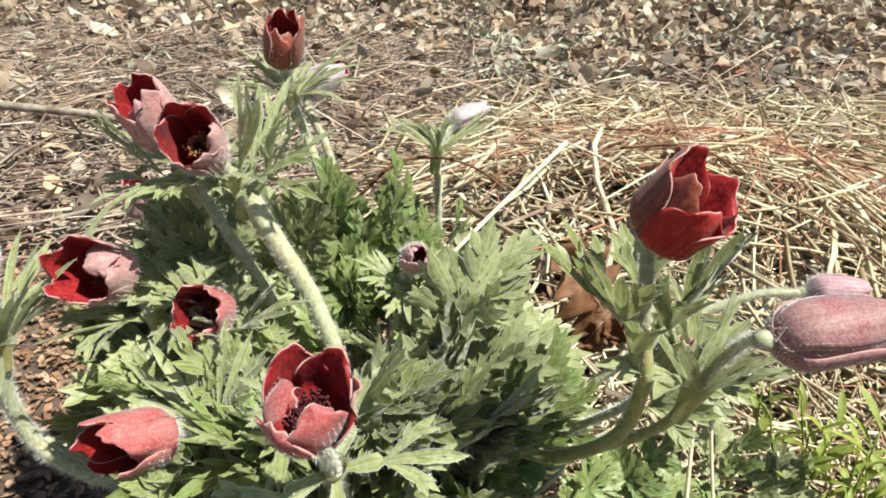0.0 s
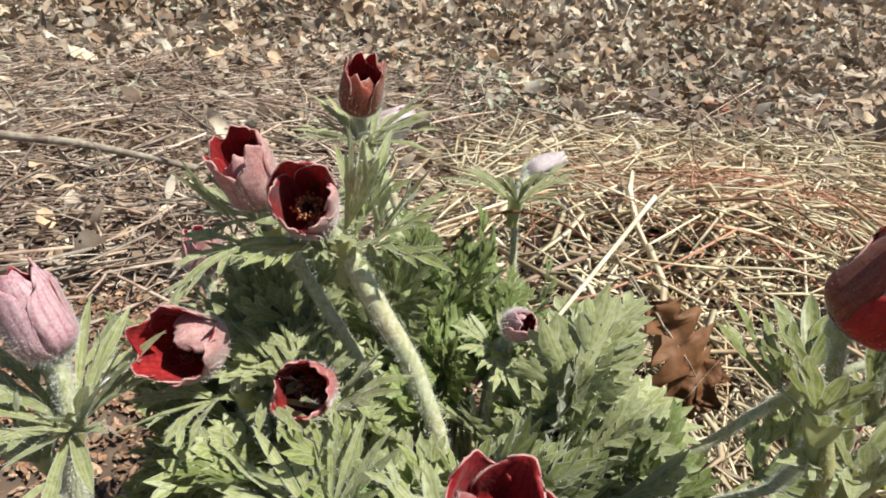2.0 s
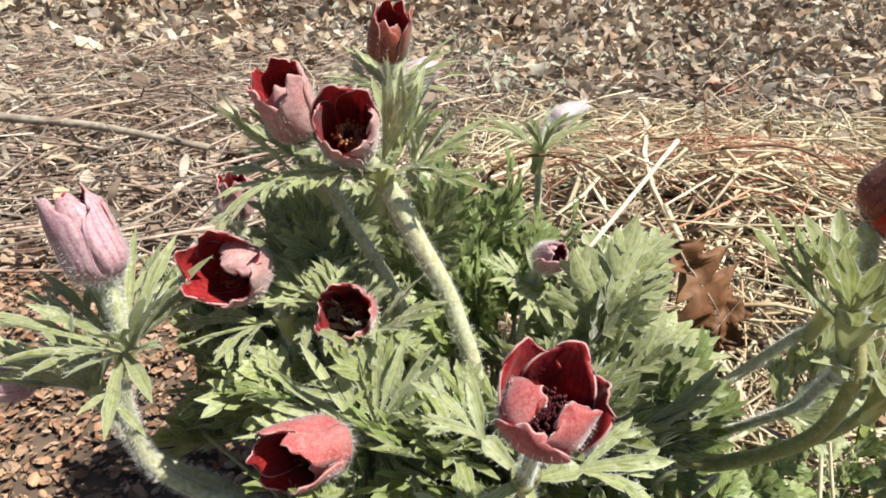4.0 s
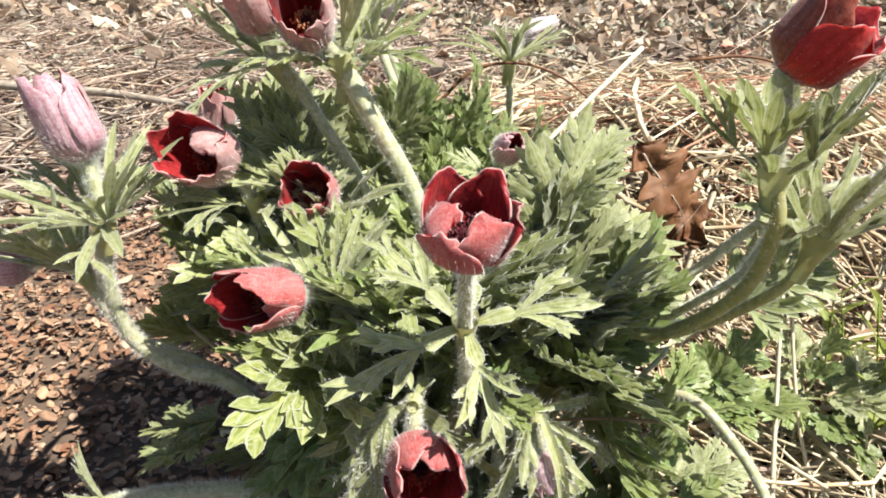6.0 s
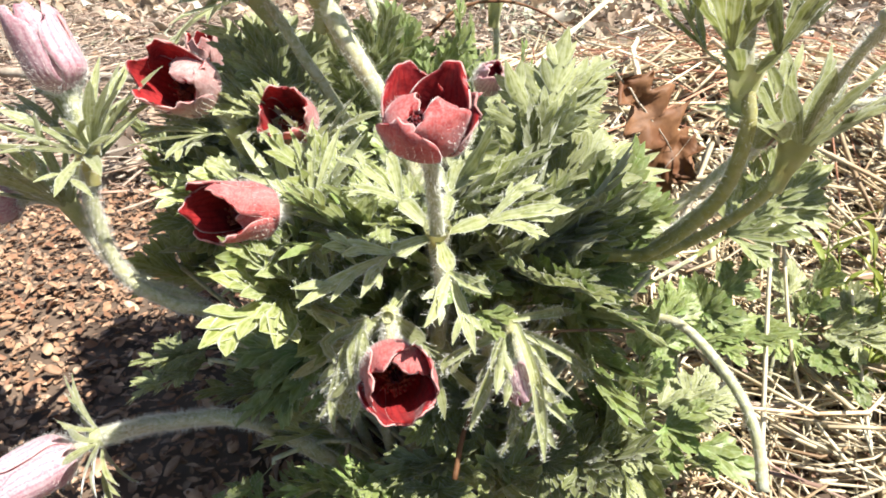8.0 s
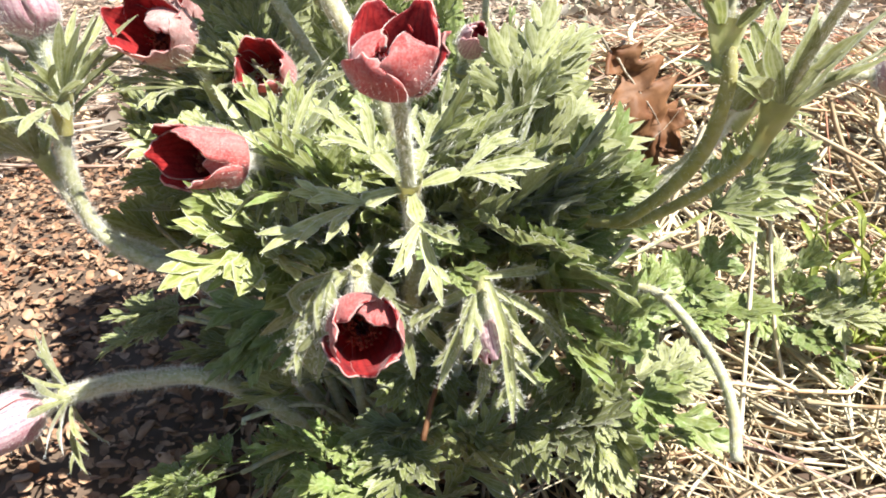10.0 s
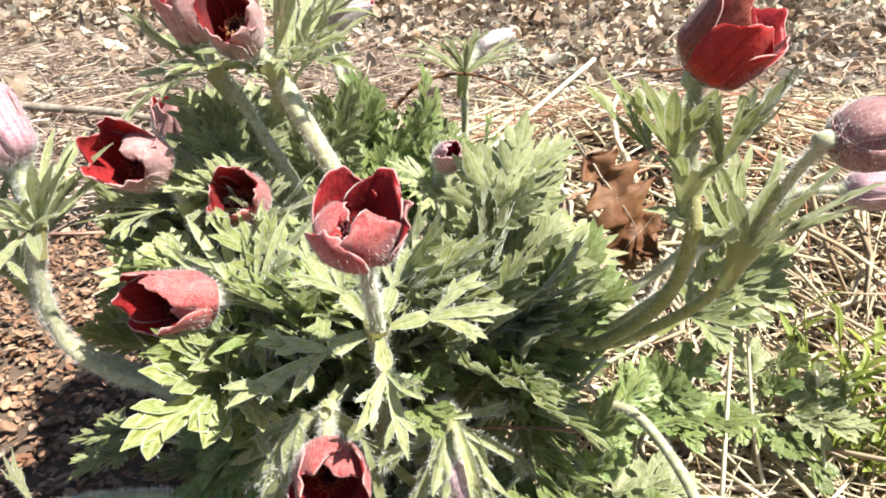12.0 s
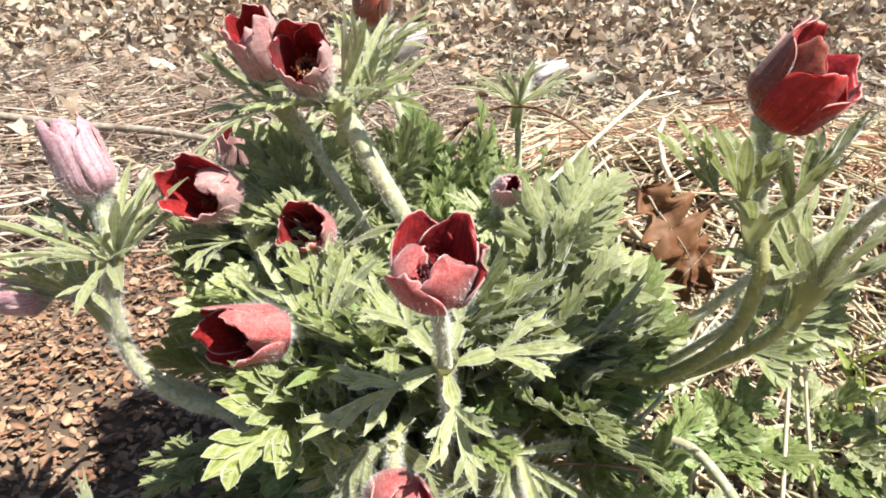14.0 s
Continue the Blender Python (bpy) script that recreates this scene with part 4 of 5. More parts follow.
shoot("dusky red pasqueflower leaning out sideways on an arching stem", [CROWN + V(0.02, 0.01, 0), (0.055, 0.055, 0.108), (0.0865, 0.044, 0.126), (0.110, 0.028, 0.152)], (0.1175, 0.0225, 0.174), (0.2, -0.1, 0.95),
      dict(b=(0.1125, -0.0235, 0.2205), axis=(0.97, 0.16, 0.08), L=0.040, R=0.0088, mid=92, tip=104, mats=DUSK, hl=0.0014, label="closed dusky red flower", blunt=3.4),
      dict(length=0.044, spread=(0.3, 1.05), bracts=4, lobes=4, fan=1.2, width=0.15, droop=0.3, collar=0.0062, deep=0.016), seed=5, r=(0.0026, 0.0018), hairs=130, bark=M_STEM_OLIVE)
shoot("pink pasqueflower reaching out behind its dusky neighbour", [CROWN + V(0.03, 0.02, 0), (0.08, 0.10, 0.09), (0.12, 0.1, 0.135)], (0.140, 0.096, 0.158), (0.5, 0.1, 0.85),
      dict(b=(0.188, 0.096, 0.172), axis=(0.98, -0.1, 0.06), L=0.030, R=0.0085, mid=92, tip=106, mats=LILAC, label="closed pink flower", blunt=3.4),
      dict(length=0.030, spread=(0.5, 1.2), lobes=5, width=0.13), seed=25)
NOD = shoot("red pasqueflower nodding on a pale hairy stem", [CROWN + V(-0.01, 0.02, 0), (-0.006, 0.07, 0.12), (-0.018, 0.074, 0.168), (-0.033, 0.0765, 0.196)], (-0.0465, 0.080, 0.220), (-0.3, -0.1, 0.95),
      dict(b=(-0.0575, 0.0795, 0.230), axis=(0.03, -0.80, 0.58), L=0.031, R=0.0099, mid=84, tip=93, mats=DUST, stamens=M_STAMEN_PALE, wid=1.1, label="open red flower facing outwards", bend={4: (86, 108, 0.96), 3: (84, 97, 0.86), 2: (84, 95, 0.9)}),
      dict(length=0.042, spread=(0.8, 1.6), bracts=4, lobes=5, fan=1.5, width=0.125, hairs=24, collar=0.0062, deep=0.022, fork=0.8, neck=0.25, mats=[M_LEAF, M_WOOL]), seed=6, r=(0.0033, 0.0040), hairs=900)
SIDE = shoot("red pasqueflower bell beside a nodding one", [CROWN + V(-0.02, 0.02, 0), (-0.03, 0.08, 0.14), (-0.06, 0.09, 0.2)], (-0.073, 0.094, 0.218), (-0.3, -0.2, 0.95),
      dict(b=(-0.0770, 0.094, 0.230), axis=(-0.25, -0.45, 0.87), L=0.033, R=0.0100, mid=88, tip=98, wid=1.12, mats=DUST, label="half-open rose-red flower", bend={3: (90, 140, 0.88)}),
      dict(length=0.042, spread=(0.9, 1.7), bracts=4, lobes=5, fan=1.5, width=0.125, hairs=24, fork=0.8, neck=0.25), seed=7)
whorl(NOD, (-0.044, 0.082, 0.216), (0.30, 0.15, 0.95), random.Random(61), length=0.046, spread=(0.1, 0.45), bracts=3, lobes=4, fan=0.8, width=0.10, droop=0.15, hairs=30, collar=0.0052, neck=0.2, fork=0.7)
whorl(SIDE, (-0.073, 0.095, 0.214), (-0.55, 0.2, 0.8), random.Random(62), length=0.042, spread=(0.15, 0.6), bracts=3, lobes=4, fan=0.9, width=0.10, droop=0.2, hairs=30, neck=0.2, fork=0.7)
shoot("tall rose-brown pasqueflower bell on a straight stem", [CROWN + V(0.0, 0.04, 0), (-0.01, 0.14, 0.1), (-0.02, 0.158, 0.165), (-0.0325, 0.164, 0.197)], (-0.047, 0.176, 0.232), (-0.2, 0.05, 1),
      dict(b=(-0.0500, 0.178, 0.246), axis=(0.10, -0.3, 0.95), L=0.0315, R=0.0095, mid=88, tip=97, mats=DARK, wid=1.15, label="rose-brown bell with red inside", bend={2: (90, 112, 0.80), 3: (90, 116, 0.76)}),
      dict(length=0.040, spread=(0.5, 1.25), bracts=4, lobes=7, width=0.08, hairs=24), seed=8)
shoot("pale lilac closed pasqueflower behind the tall bell", [CROWN + V(0.0, 0.05, 0), (-0.01, 0.17, 0.1), (-0.03, 0.19, 0.19)], (-0.044, 0.197, 0.222), (0.3, 0.1, 0.9),
      dict(b=(-0.047, 0.205, 0.229), axis=(0.75, 0.1, 0.42), L=0.030, R=0.0088, mid=95, tip=112, mats=WHITE, center=False, label="closed pale lilac flower", blunt=3.4), None, seed=9)
shoot("open red pasqueflower facing outwards on a short stem", [CROWN + V(-0.03, 0.0, 0), (-0.06, 0.06, 0.1), (-0.075, 0.062, 0.15)], (-0.079, 0.062, 0.170), (-0.2, -0.1, 0.9),
      dict(b=(-0.0925, 0.070, 0.1825), axis=(-0.30, -0.78, 0.54), L=0.033, R=0.0112, mid=84, tip=94, mats=DUST, label="open crimson flower", bend={5: (86, 150, 0.82), 0: (86, 100, 1.0), 3: (76, 88, 0.8), 4: (78, 92, 0.84)}),
      dict(length=0.038, spread=(0.8, 1.5), bracts=4, lobes=5, width=0.12, hairs=24, fork=0.8, neck=0.2), seed=10)
shoot("small red pasqueflower half hidden by bracts", [CROWN + V(-0.02, 0.0, 0), (-0.045, 0.06, 0.1), (-0.052, 0.062, 0.145)], (-0.0525, 0.064, 0.162), (0, -0.1, 0.95),
      dict(b=(-0.0545, 0.064, 0.1715), axis=(-0.14, -0.86, 0.48), L=0.026, R=0.0092, mid=86, tip=96, label="small open red flower"),
      dict(length=0.034, spread=(0.35, 0.9), bracts=4, lobes=5, fan=1.1, width=0.10, hairs=44, start=0.6), seed=11)
shoot("rose-red pasqueflower lying sideways above the leaves", [CROWN + V(-0.02, -0.01, 0), (-0.03, 0.03, 0.09), (-0.043, 0.026, 0.135)], (-0.046, 0.022, 0.150), (-0.3, -0.5, 0.8),
      dict(b=(-0.0555, 0.0115, 0.1575), axis=(-0.58, -0.78, 0.26), L=0.0335, R=0.0094, mid=87, tip=100, label="half-open rose-red flower", wid=1.1, bend={0: (88, 96, 1.0), 5: (86, 94, 0.96), 4: (88, 112, 0.62), 3: (84, 98, 0.74), 2: (86, 98, 0.85)}),
      dict(length=0.042, spread=(0.8, 1.6), bracts=4, lobes=6, fan=1.4, width=0.085, hairs=44, droop=0.2), seed=12)
shoot("lilac pasqueflower bud on a bowed hairy stem", [CROWN + V(-0.03, 0.0, 0), (-0.085, 0.047, 0.09), (-0.1105, 0.048, 0.102), (-0.130, 0.050, 0.115), (-0.1345, 0.047, 0.1434)], (-0.1305, 0.0455, 0.167), (0.05, 0, 1),
      dict(b=(-0.1345, 0.050, 0.1895), axis=(-0.36, 0.08, 0.93), L=0.037, R=0.0102, wid=1.1, mid=91, tip=103, mats=LILAC, center=False, label="closed lilac-pink flower", blunt=3.0, bend={1: (88, 92, 0.9), 2: (90, 104, 1.06), 3: (90, 106, 1.0), 4: (90, 102, 0.92)}),
      dict(length=0.046, spread=(0.5, 1.45), bracts=6, lobes=5, fan=1.1, width=0.10, collar=0.005, droop=0.25, hairs=40, fork=0.6), seed=13, r=(0.0031, 0.0029), hairs=1300)
shoot("pink pasqueflower bud bowed outwards beside the lilac one", [CROWN + V(-0.03, 0.0, 0), (-0.09, 0.055, 0.088), (-0.134, 0.058, 0.112)], (-0.151, 0.060, 0.141), (-0.4, 0, 0.9),
      dict(b=(-0.175, 0.066, 0.1405), axis=(-0.95, -0.1, -0.05), L=0.03, R=0.0085, mid=94, tip=108, mats=LILAC, center=False, label="closed pink flower", blunt=3.4),
      dict(length=0.044, spread=(0.5, 1.5), bracts=5, lobes=5, fan=1.2, width=0.10, hairs=44, droop=0.3), seed=14, hairs=1100)
LOW = shoot("low red pasqueflower facing down and outwards", [CROWN + V(-0.01, -0.02, 0), (-0.014, 0.02, 0.09), (-0.016, 0.0, 0.12)], (-0.016, -0.006, 0.1275), (0, -0.9, 0.3),
      dict(b=(-0.0150, -0.0135, 0.1120), axis=(0.18, -0.90, 0.36), L=0.030, R=0.0108, mid=86, tip=99, label="open red flower seen from the front", bend={5: (88, 124, 0.85), 0: (90, 110, 0.85)}),
      dict(length=0.046, spread=(1.5, 1.8), bracts=4, lobes=3, fan=0.7, width=0.11, fall=0.9, start=0.0, neck=0.3, hairs=40, collar=0.0020, deep=0.002), seed=15)
woolly_fingers(LOW, (-0.023, -0.008, 0.1270), [(-0.039, -0.020, 0.097), (-0.034, -0.022, 0.093), (-0.028, -0.024, 0.096), (-0.042, -0.016, 0.104), (-0.024, -0.020, 0.102)], random.Random(47), 0.0040)
BUD = shoot("drooping woolly pasqueflower bud wrapped in bracts", [CROWN + V(0.01, -0.02, 0), (0.018, 0.03, 0.09), (0.021, 0.012, 0.118)], (0.0235, -0.004, 0.123), (0.08, -0.42, -0.7),
      dict(b=(0.0255, -0.011, 0.1130), axis=(0.2, -0.5, -0.75), L=0.016, R=0.0050, mid=92, tip=104, mats=LILAC, center=False, label="nodding pink bud", hairs=500),
      dict(length=0.037, spread=(0.4, 0.85), bracts=5, lobes=2, fan=0.5, width=0.1, droop=0.2, fall=0.4, hairs=120, fork=0.9, wedge=0.2, fl=(0.8, 1.5), collar=0.003, deep=0.003), seed=16)
woolly_fingers(BUD, (0.0235, -0.004, 0.1245), [(0.002, -0.014, 0.109), (0.010, -0.02, 0.092), (0.020, -0.020, 0.081), (0.034, -0.026, 0.084), (0.045, -0.018, 0.090), (0.050, -0.008, 0.105), (0.045, 0.004, 0.124), (0.012, -0.003, 0.116)], random.Random(46))
shoot("low lilac pasqueflower lying near the soil", [CROWN + V(-0.02, -0.02, 0), (-0.07, 0.02, 0.062), (-0.11, 0.022, 0.062)], (-0.142, 0.026, 0.051), (-0.8, -0.4, -0.1),
      dict(b=(-0.150, 0.020, 0.050), axis=(-0.72, -0.65, -0.12), L=0.042, R=0.0108, mid=92, tip=102, mats=LILAC, center=False, label="closed lilac-pink flower", blunt=3.2),
      dict(length=0.034, spread=(0.9, 1.6), bracts=4, lobes=4, width=0.11, hairs=40), seed=17, r=(0.0036, 0.003), hairs=1500)
shoot("small pink pasqueflower bud among the leaves", [CROWN + V(0.01, 0.02, 0), (0.01, 0.09, 0.12)], (0.015, 0.1, 0.168), (0.1, -0.3, 0.9),
      dict(b=(0.0185, 0.099, 0.180), axis=(0.2, -0.75, 0.5), L=0.02, R=0.0066, mid=92, tip=108, mats=LILAC, center=False, label="small pink bud"),
      dict(length=0.026, spread=(0.8, 1.3), lobes=5, width=0.11), seed=18)
shoot("pale lilac pasqueflower bud in a nest of narrow bracts", [(0.03, 0.17, 0.01), (0.03, 0.172, 0.12)], (0.0265, 0.176, 0.2065), (0.1, 0.1, 1),
      dict(b=(0.0335, 0.190, 0.2170), axis=(0.82, 0.40, 0.35), L=0.026, R=0.0058, mid=94, tip=108, mats=WHITE, center=False, label="closed pale lilac bud", blunt=3.0),
      dict(length=0.038, spread=(0.5, 1.2), lobes=7, fan=1.5, width=0.08), seed=19, r=(0.0022, 0.0018))
shoot("small dusty-rose pasqueflower behind an open crimson one", [CROWN + V(-0.03, 0.03, 0), (-0.08, 0.12, 0.09)], (-0.112, 0.145, 0.158), (-0.1, 0.1, 0.9),
      dict(b=(-0.118, 0.149, 0.176), axis=(0.02, -0.15, 0.98), L=0.024, R=0.0088, mid=92, tip=101, mats=DUST, center=False, label="small dusty-rose flower"), dict(length=0.024, spread=(0.6, 1.2), lobes=5, width=0.1), seed=20, r=(0.002, 0.0016))
shoot("silvery pasqueflower bud close to an arching stem", [CROWN + V(0.03, 0.01, 0), (0.075, 0.08, 0.09)], (0.104, 0.042, 0.152), (0.3, 0, 0.9),
      dict(b=(0.1065, 0.032, 0.172), axis=(0.3, -0.3, 0.88), L=0.024, R=0.0055, mid=94, tip=108, mats=[M_BRACT, M_LILAC_IN], center=False, label="closed silver-haired bud", hairs=400, blunt=3.0), None, seed=21, r=(0.002, 0.0018))

# ---- basal foliage ----
BLOOMS = [(-0.002, -0.027, 0.198), (-0.065, -0.004, 0.162), (-0.098, 0.053, 0.194), (-0.058, 0.050, 0.181), (-0.012, -0.029, 0.118), (0.026, -0.018, 0.112),
          (-0.058, 0.060, 0.240), (-0.082, 0.083, 0.252), (-0.033, 0.0745, 0.196), (-0.02, 0.07, 0.17), (0.0, 0.0, 0.150), (-0.134, 0.05, 0.12), (-0.112, 0.048, 0.104), (0.085, 0.03, 0.14), (0.095, 0.012, 0.18), (0.021, 0.097, 0.186), (-0.142, 0.03, 0.05), (0.105, 0.13, 0.145), (-0.12, 0.022, 0.06), (-0.09, 0.02, 0.065), (0.12, 0.05, 0.06), (0.14, 0.03, 0.03), (-0.118, 0.149, 0.188), (0.112, 0.13, 0.134), (0.03, -0.02, 0.098), (-0.133, 0.047, 0.15), (-0.128, 0.049, 0.132), (-0.1, 0.048, 0.098), (-0.056, 0.010, 0.160), (-0.076, -0.016, 0.163), (-0.013, -0.020, 0.112), (-0.010, -0.046, 0.122), (-0.034, -0.020, 0.100), (-0.032, -0.016, 0.115)]
AISLE = V(0.0, -0.19, 0.26)


def hidden(p):
    """Whether a leaf at p would grow over a bloom on its open side, where the flowers push the leaves apart."""
    for b in BLOOMS:
        a = Vector(b)
        t = max(0.0, min(1.0, (p - a).dot(AISLE - a) / (AISLE - a).length_squared))
        if (a + (AISLE - a) * t - p).length < 0.028 * (1 - 0.6 * t):
            return True
    return False


def cluster(rng, c, spread, n, datas, out, up=0.5, size=(0.8, 1.25)):
    """n leaves round c, pointing away from the crown, upwards and towards the light."""
    c = Vector(c)
    tries = 0
    while n and tries < 700:
        tries += 1
        p = c + V(rng.gauss(0, spread), rng.gauss(0, spread), rng.gauss(0, spread * 0.7))
        p.z = max(p.z, height(p.x, p.y) + 0.012)
        o = p - CROWN
        o.z = 0
        o = o.normalized() if o.length > 1e-3 else V(0, -1, 0)
        d = o * 0.75 + V(rng.gauss(0, 0.5), rng.gauss(0, 0.5), 0.8 * up + 0.2 + rng.gauss(0, 0.4))
        d.normalize()
        low = max(0.0, min(1.0, (0.12 - p.z) / 0.05))
        upv = V(0.4 * (1 - low) + 0.8 * low * o.x + rng.gauss(0, 0.4), -0.3 * (1 - low) + 0.5 * low * o.y + rng.gauss(0, 0.4), 0.9)
        sc = rng.uniform(*size)
        if any(hidden(p + d * k * sc) for k in (-0.014, 0.0, 0.014, 0.027)):
            continue
        n -= 1
        out.append((p - d * 0.022 * sc, d, upv, sc, rng.choice(datas)))


_rng = random.Random(5)
_ls = []
MIX = LEAVES + LEAVES_SILVER[:4]
cluster(_rng, (0.02, 0.055, 0.06), 0.045, 16, LEAVES, _ls, 0.4)
cluster(_rng, (-0.018, 0.122, 0.168), 0.013, 8, LEAVES_DEEP_GREEN, _ls, 1.6, (0.5, 0.75))
cluster(_rng, (0.012, 0.121, 0.168), 0.013, 8, LEAVES_DEEP_GREEN, _ls, 1.6, (0.5, 0.75))
cluster(_rng, (0.0, 0.105, 0.15), 0.02, 9, LEAVES_DEEP_GREEN, _ls, 1.0, (0.6, 0.9))
cluster(_rng, (0.033, 0.074, 0.146), 0.014, 6, LEAVES_SILVER, _ls, 0.8, (1.1, 1.4))
cluster(_rng, (-0.051, 0.097, 0.165), 0.017, 11, MIX, _ls, 0.9, (0.7, 1.0))
cluster(_rng, (-0.080, 0.100, 0.172), 0.014, 8, LEAVES_SILVER, _ls, 0.9, (0.7, 1.0))
cluster(_rng, (0.05, 0.062, 0.125), 0.016, 6, LEAVES_SILVER, _ls, 0.4, (1.05, 1.35))
cluster(_rng, (-0.034, 0.046, 0.146), 0.018, 9, MIX, _ls, 0.7, (0.95, 1.25))
cluster(_rng, (0.015, 0.04, 0.125), 0.016, 7, MIX, _ls, 0.5, (0.9, 1.2))
cluster(_rng, (0.054, 0.045, 0.105), 0.017, 12, LEAVES_DEEP_GREEN, _ls, 0.3)
cluster(_rng, (-0.066, 0.06, 0.14), 0.014, 8, MIX, _ls, 0.7, (0.7, 1.0))
cluster(_rng, (-0.086, 0.085, 0.125), 0.012, 5, MIX, _ls, 0.6, (0.7, 1.0))
cluster(_rng, (-0.098, 0.112, 0.10), 0.015, 8, LEAVES + LEAVES_DEEP_GREEN, _ls, 0.5, (0.7, 1.0))
cluster(_rng, (-0.112, 0.132, 0.13), 0.014, 7, LEAVES, _ls, 0.6, (0.65, 0.95))
cluster(_rng, (-0.041, 0.029, 0.13), 0.018, 7, LEAVES + LEAVES_DEEP_GREEN, _ls, 0.5)
# overhung leaves: the shade on them is painted by the deeper green
cluster(_rng, (-0.037, 0.017, 0.095), 0.016, 6, LEAVES_DEEP_GREEN, _ls, 0.2)
cluster(_rng, (-0.067, 0.026, 0.075), 0.016, 2, LEAVES, _ls, 0.0, (0.6, 0.8))
cluster(_rng, (-0.08, 0.011, 0.040), 0.014, 4, LEAVES_DEEP_GREEN, _ls, -0.1, (0.6, 0.9))
for _at, _d in (((-0.085, 0.034, 0.090), (-1, -0.1, -0.15)), ((-0.092, 0.030, 0.084), (-1, -0.3, -0.25)), ((-0.09, 0.04, 0.08), (-1, 0.15, -0.3))):
    _ls.append((_at, _d, (-0.7, -0.2, 0.7), 0.5, LEAVES[2 + 3 * (len(_ls) % 3)]))
cluster(_rng, (0.0, 0.022, 0.05), 0.014, 5, LEAVES, _ls, -0.2, (0.7, 0.95))
_ls.append(((0.008, 0.020, 0.134), (0.25, -0.85, -0.3), (0.1, -0.35, 1), 0.52, LEAVES_BROAD[0]))
# deeper green again stands in for shade low in the clump
cluster(_rng, (-0.018, 0.01, 0.045), 0.014, 4, LEAVES_DEEP_GREEN, _ls, -0.1, (0.6, 0.85))
foliage("pasqueflower_leaves", CROWN, "dense clump of grey-green feathery leaves at the stem bases", _ls, 6)
_ls = []
cluster(_rng, (0.105, 0.045, 0.062), 0.012, 4, LEAVES_BROAD + LEAVES_DEEP_GREEN, _ls, 0.1, (0.55, 0.8))
_ls += [((0.112, 0.080, 0.066), d, (0.3, -0.4, 1), c, LEAVES_BROAD[k]) for d, c, k in (((0.6, 0.1, 0.75), 0.62, 1), ((0.9, -0.3, 0.2), 0.60, 2), ((0.4, -0.7, 0.2), 0.5, 3))]
foliage("low_leaf_tuft", (0.11, 0.07, 0.004), "low tuft of fresh green divided leaves in straw", _ls, 7)
_ls = []
cluster(_rng, (0.074, 0.022, 0.05), 0.011, 4, LEAVES + LEAVES_BROAD, _ls, 0.1, (0.6, 0.8))
_ls += [((0.079, 0.036, 0.056), d, (0.2, -0.6, 0.8), c, data) for d, c, data in (((0.05, 0.1, 1), 0.60, LEAVES_BROAD[2]), ((-0.2, -0.8, -0.5), 0.70, LEAVES_SILVER[3]), ((0.7, -0.5, -0.1), 0.62, LEAVES_BROAD[4]), ((0.9, 0.1, 0.15), 0.62, LEAVES_SILVER[1]))]
foliage("front_leaf_tuft", (0.08, 0.03, 0.004), "spreading tuft of pale green toothed leaves on soil", _ls, 17)
_ls = []
_ls += [((0.180, 0.104, 0.052), d, (0.3, -0.5, 0.9), c, data) for d, c, data in (((-0.35, 0.2, 0.9), 0.60, LEAVES_SILVER[1]), ((0.6, -0.4, 0.2), 0.66, LEAVES_SILVER[4]), ((0.3, -0.8, -0.15), 0.66, LEAVES_BROAD[3]), ((0.9, 0.1, 0.4), 0.62, LEAVES_SILVER[7]), ((-0.6, -0.5, 0.15), 0.5, LEAVES_BROAD[1]), ((0.25, 0.2, 0.95), 0.55, LEAVES_BROAD[0]))]
foliage("side_leaf_tuft", (0.18, 0.10, 0.004), "small tuft of green divided leaves in straw", _ls, 8)


def grass_tuft(at, count, seed):
    """Young green shoots standing in the straw, each with a few narrow blades."""
    rng = random.Random(seed)
    root = base("grass_tuft", at, "young yellow-green shoots standing up through the straw", "grass")
    for _ in range(count):
        b = Buf()
        foot = Vector(at) + V(rng.gauss(0, 0.012), rng.gauss(0, 0.012), 0)
        d = V(rng.gauss(0, 0.2), rng.gauss(0, 0.2) - 0.1, 1)
        top = foot + d.normalized() * rng.uniform(0.055, 0.095)
        line = spline([foot, foot.lerp(top, 0.5) + V(rng.gauss(0, 0.002), 0, 0), top], 8)
        tube(b, line, [0.0009 - 0.00006 * k for k in range(9)], 5)
        for k in range(1, 9):
            a = rng.uniform(0, 6.28)
            blade(b, line[k], V(math.cos(a), math.sin(a), rng.uniform(0.6, 1.6)), V(0, 0, 1), rng.uniform(0.016, 0.028), 0.0046, 0.4, 0.5, 4, 0)
        part("shoot", welded(b), [M_YOUNG, M_YOUNG], root)


grass_tuft((0.236, 0.108, height(0.236, 0.108)), 14, 51)


# ---- single pieces lying about ----
def stalk(name, pts, r0, r1, m, label, category="straw"):
    b = Buf()
    line = spline(pts, 14)
    tube(b, line, [r0 + (r1 - r0) * k / 14 for k in range(15)], 7, rough=0.06, rng=random.Random(len(label)))
    return thing(name, b, [m], pts[0], label, category)


stalk("twig", [(-0.95, 0.97, 0.052), (-0.646, 0.885, 0.046), (-0.5, 0.835, 0.05), (-0.32, 0.77, 0.042)], 0.008, 0.005, M_TWIG, "grey-brown dry twig lying on dead grass", "twig")
stalk("straw_stalk", [(0.02, 0.09, 0.168), (0.043, 0.1073, 0.1889), (0.0906, 0.1649, 0.2161)], 0.0008, 0.0012, M_STRAW_PALE, "single pale straw stalk leaning out of the leaves")
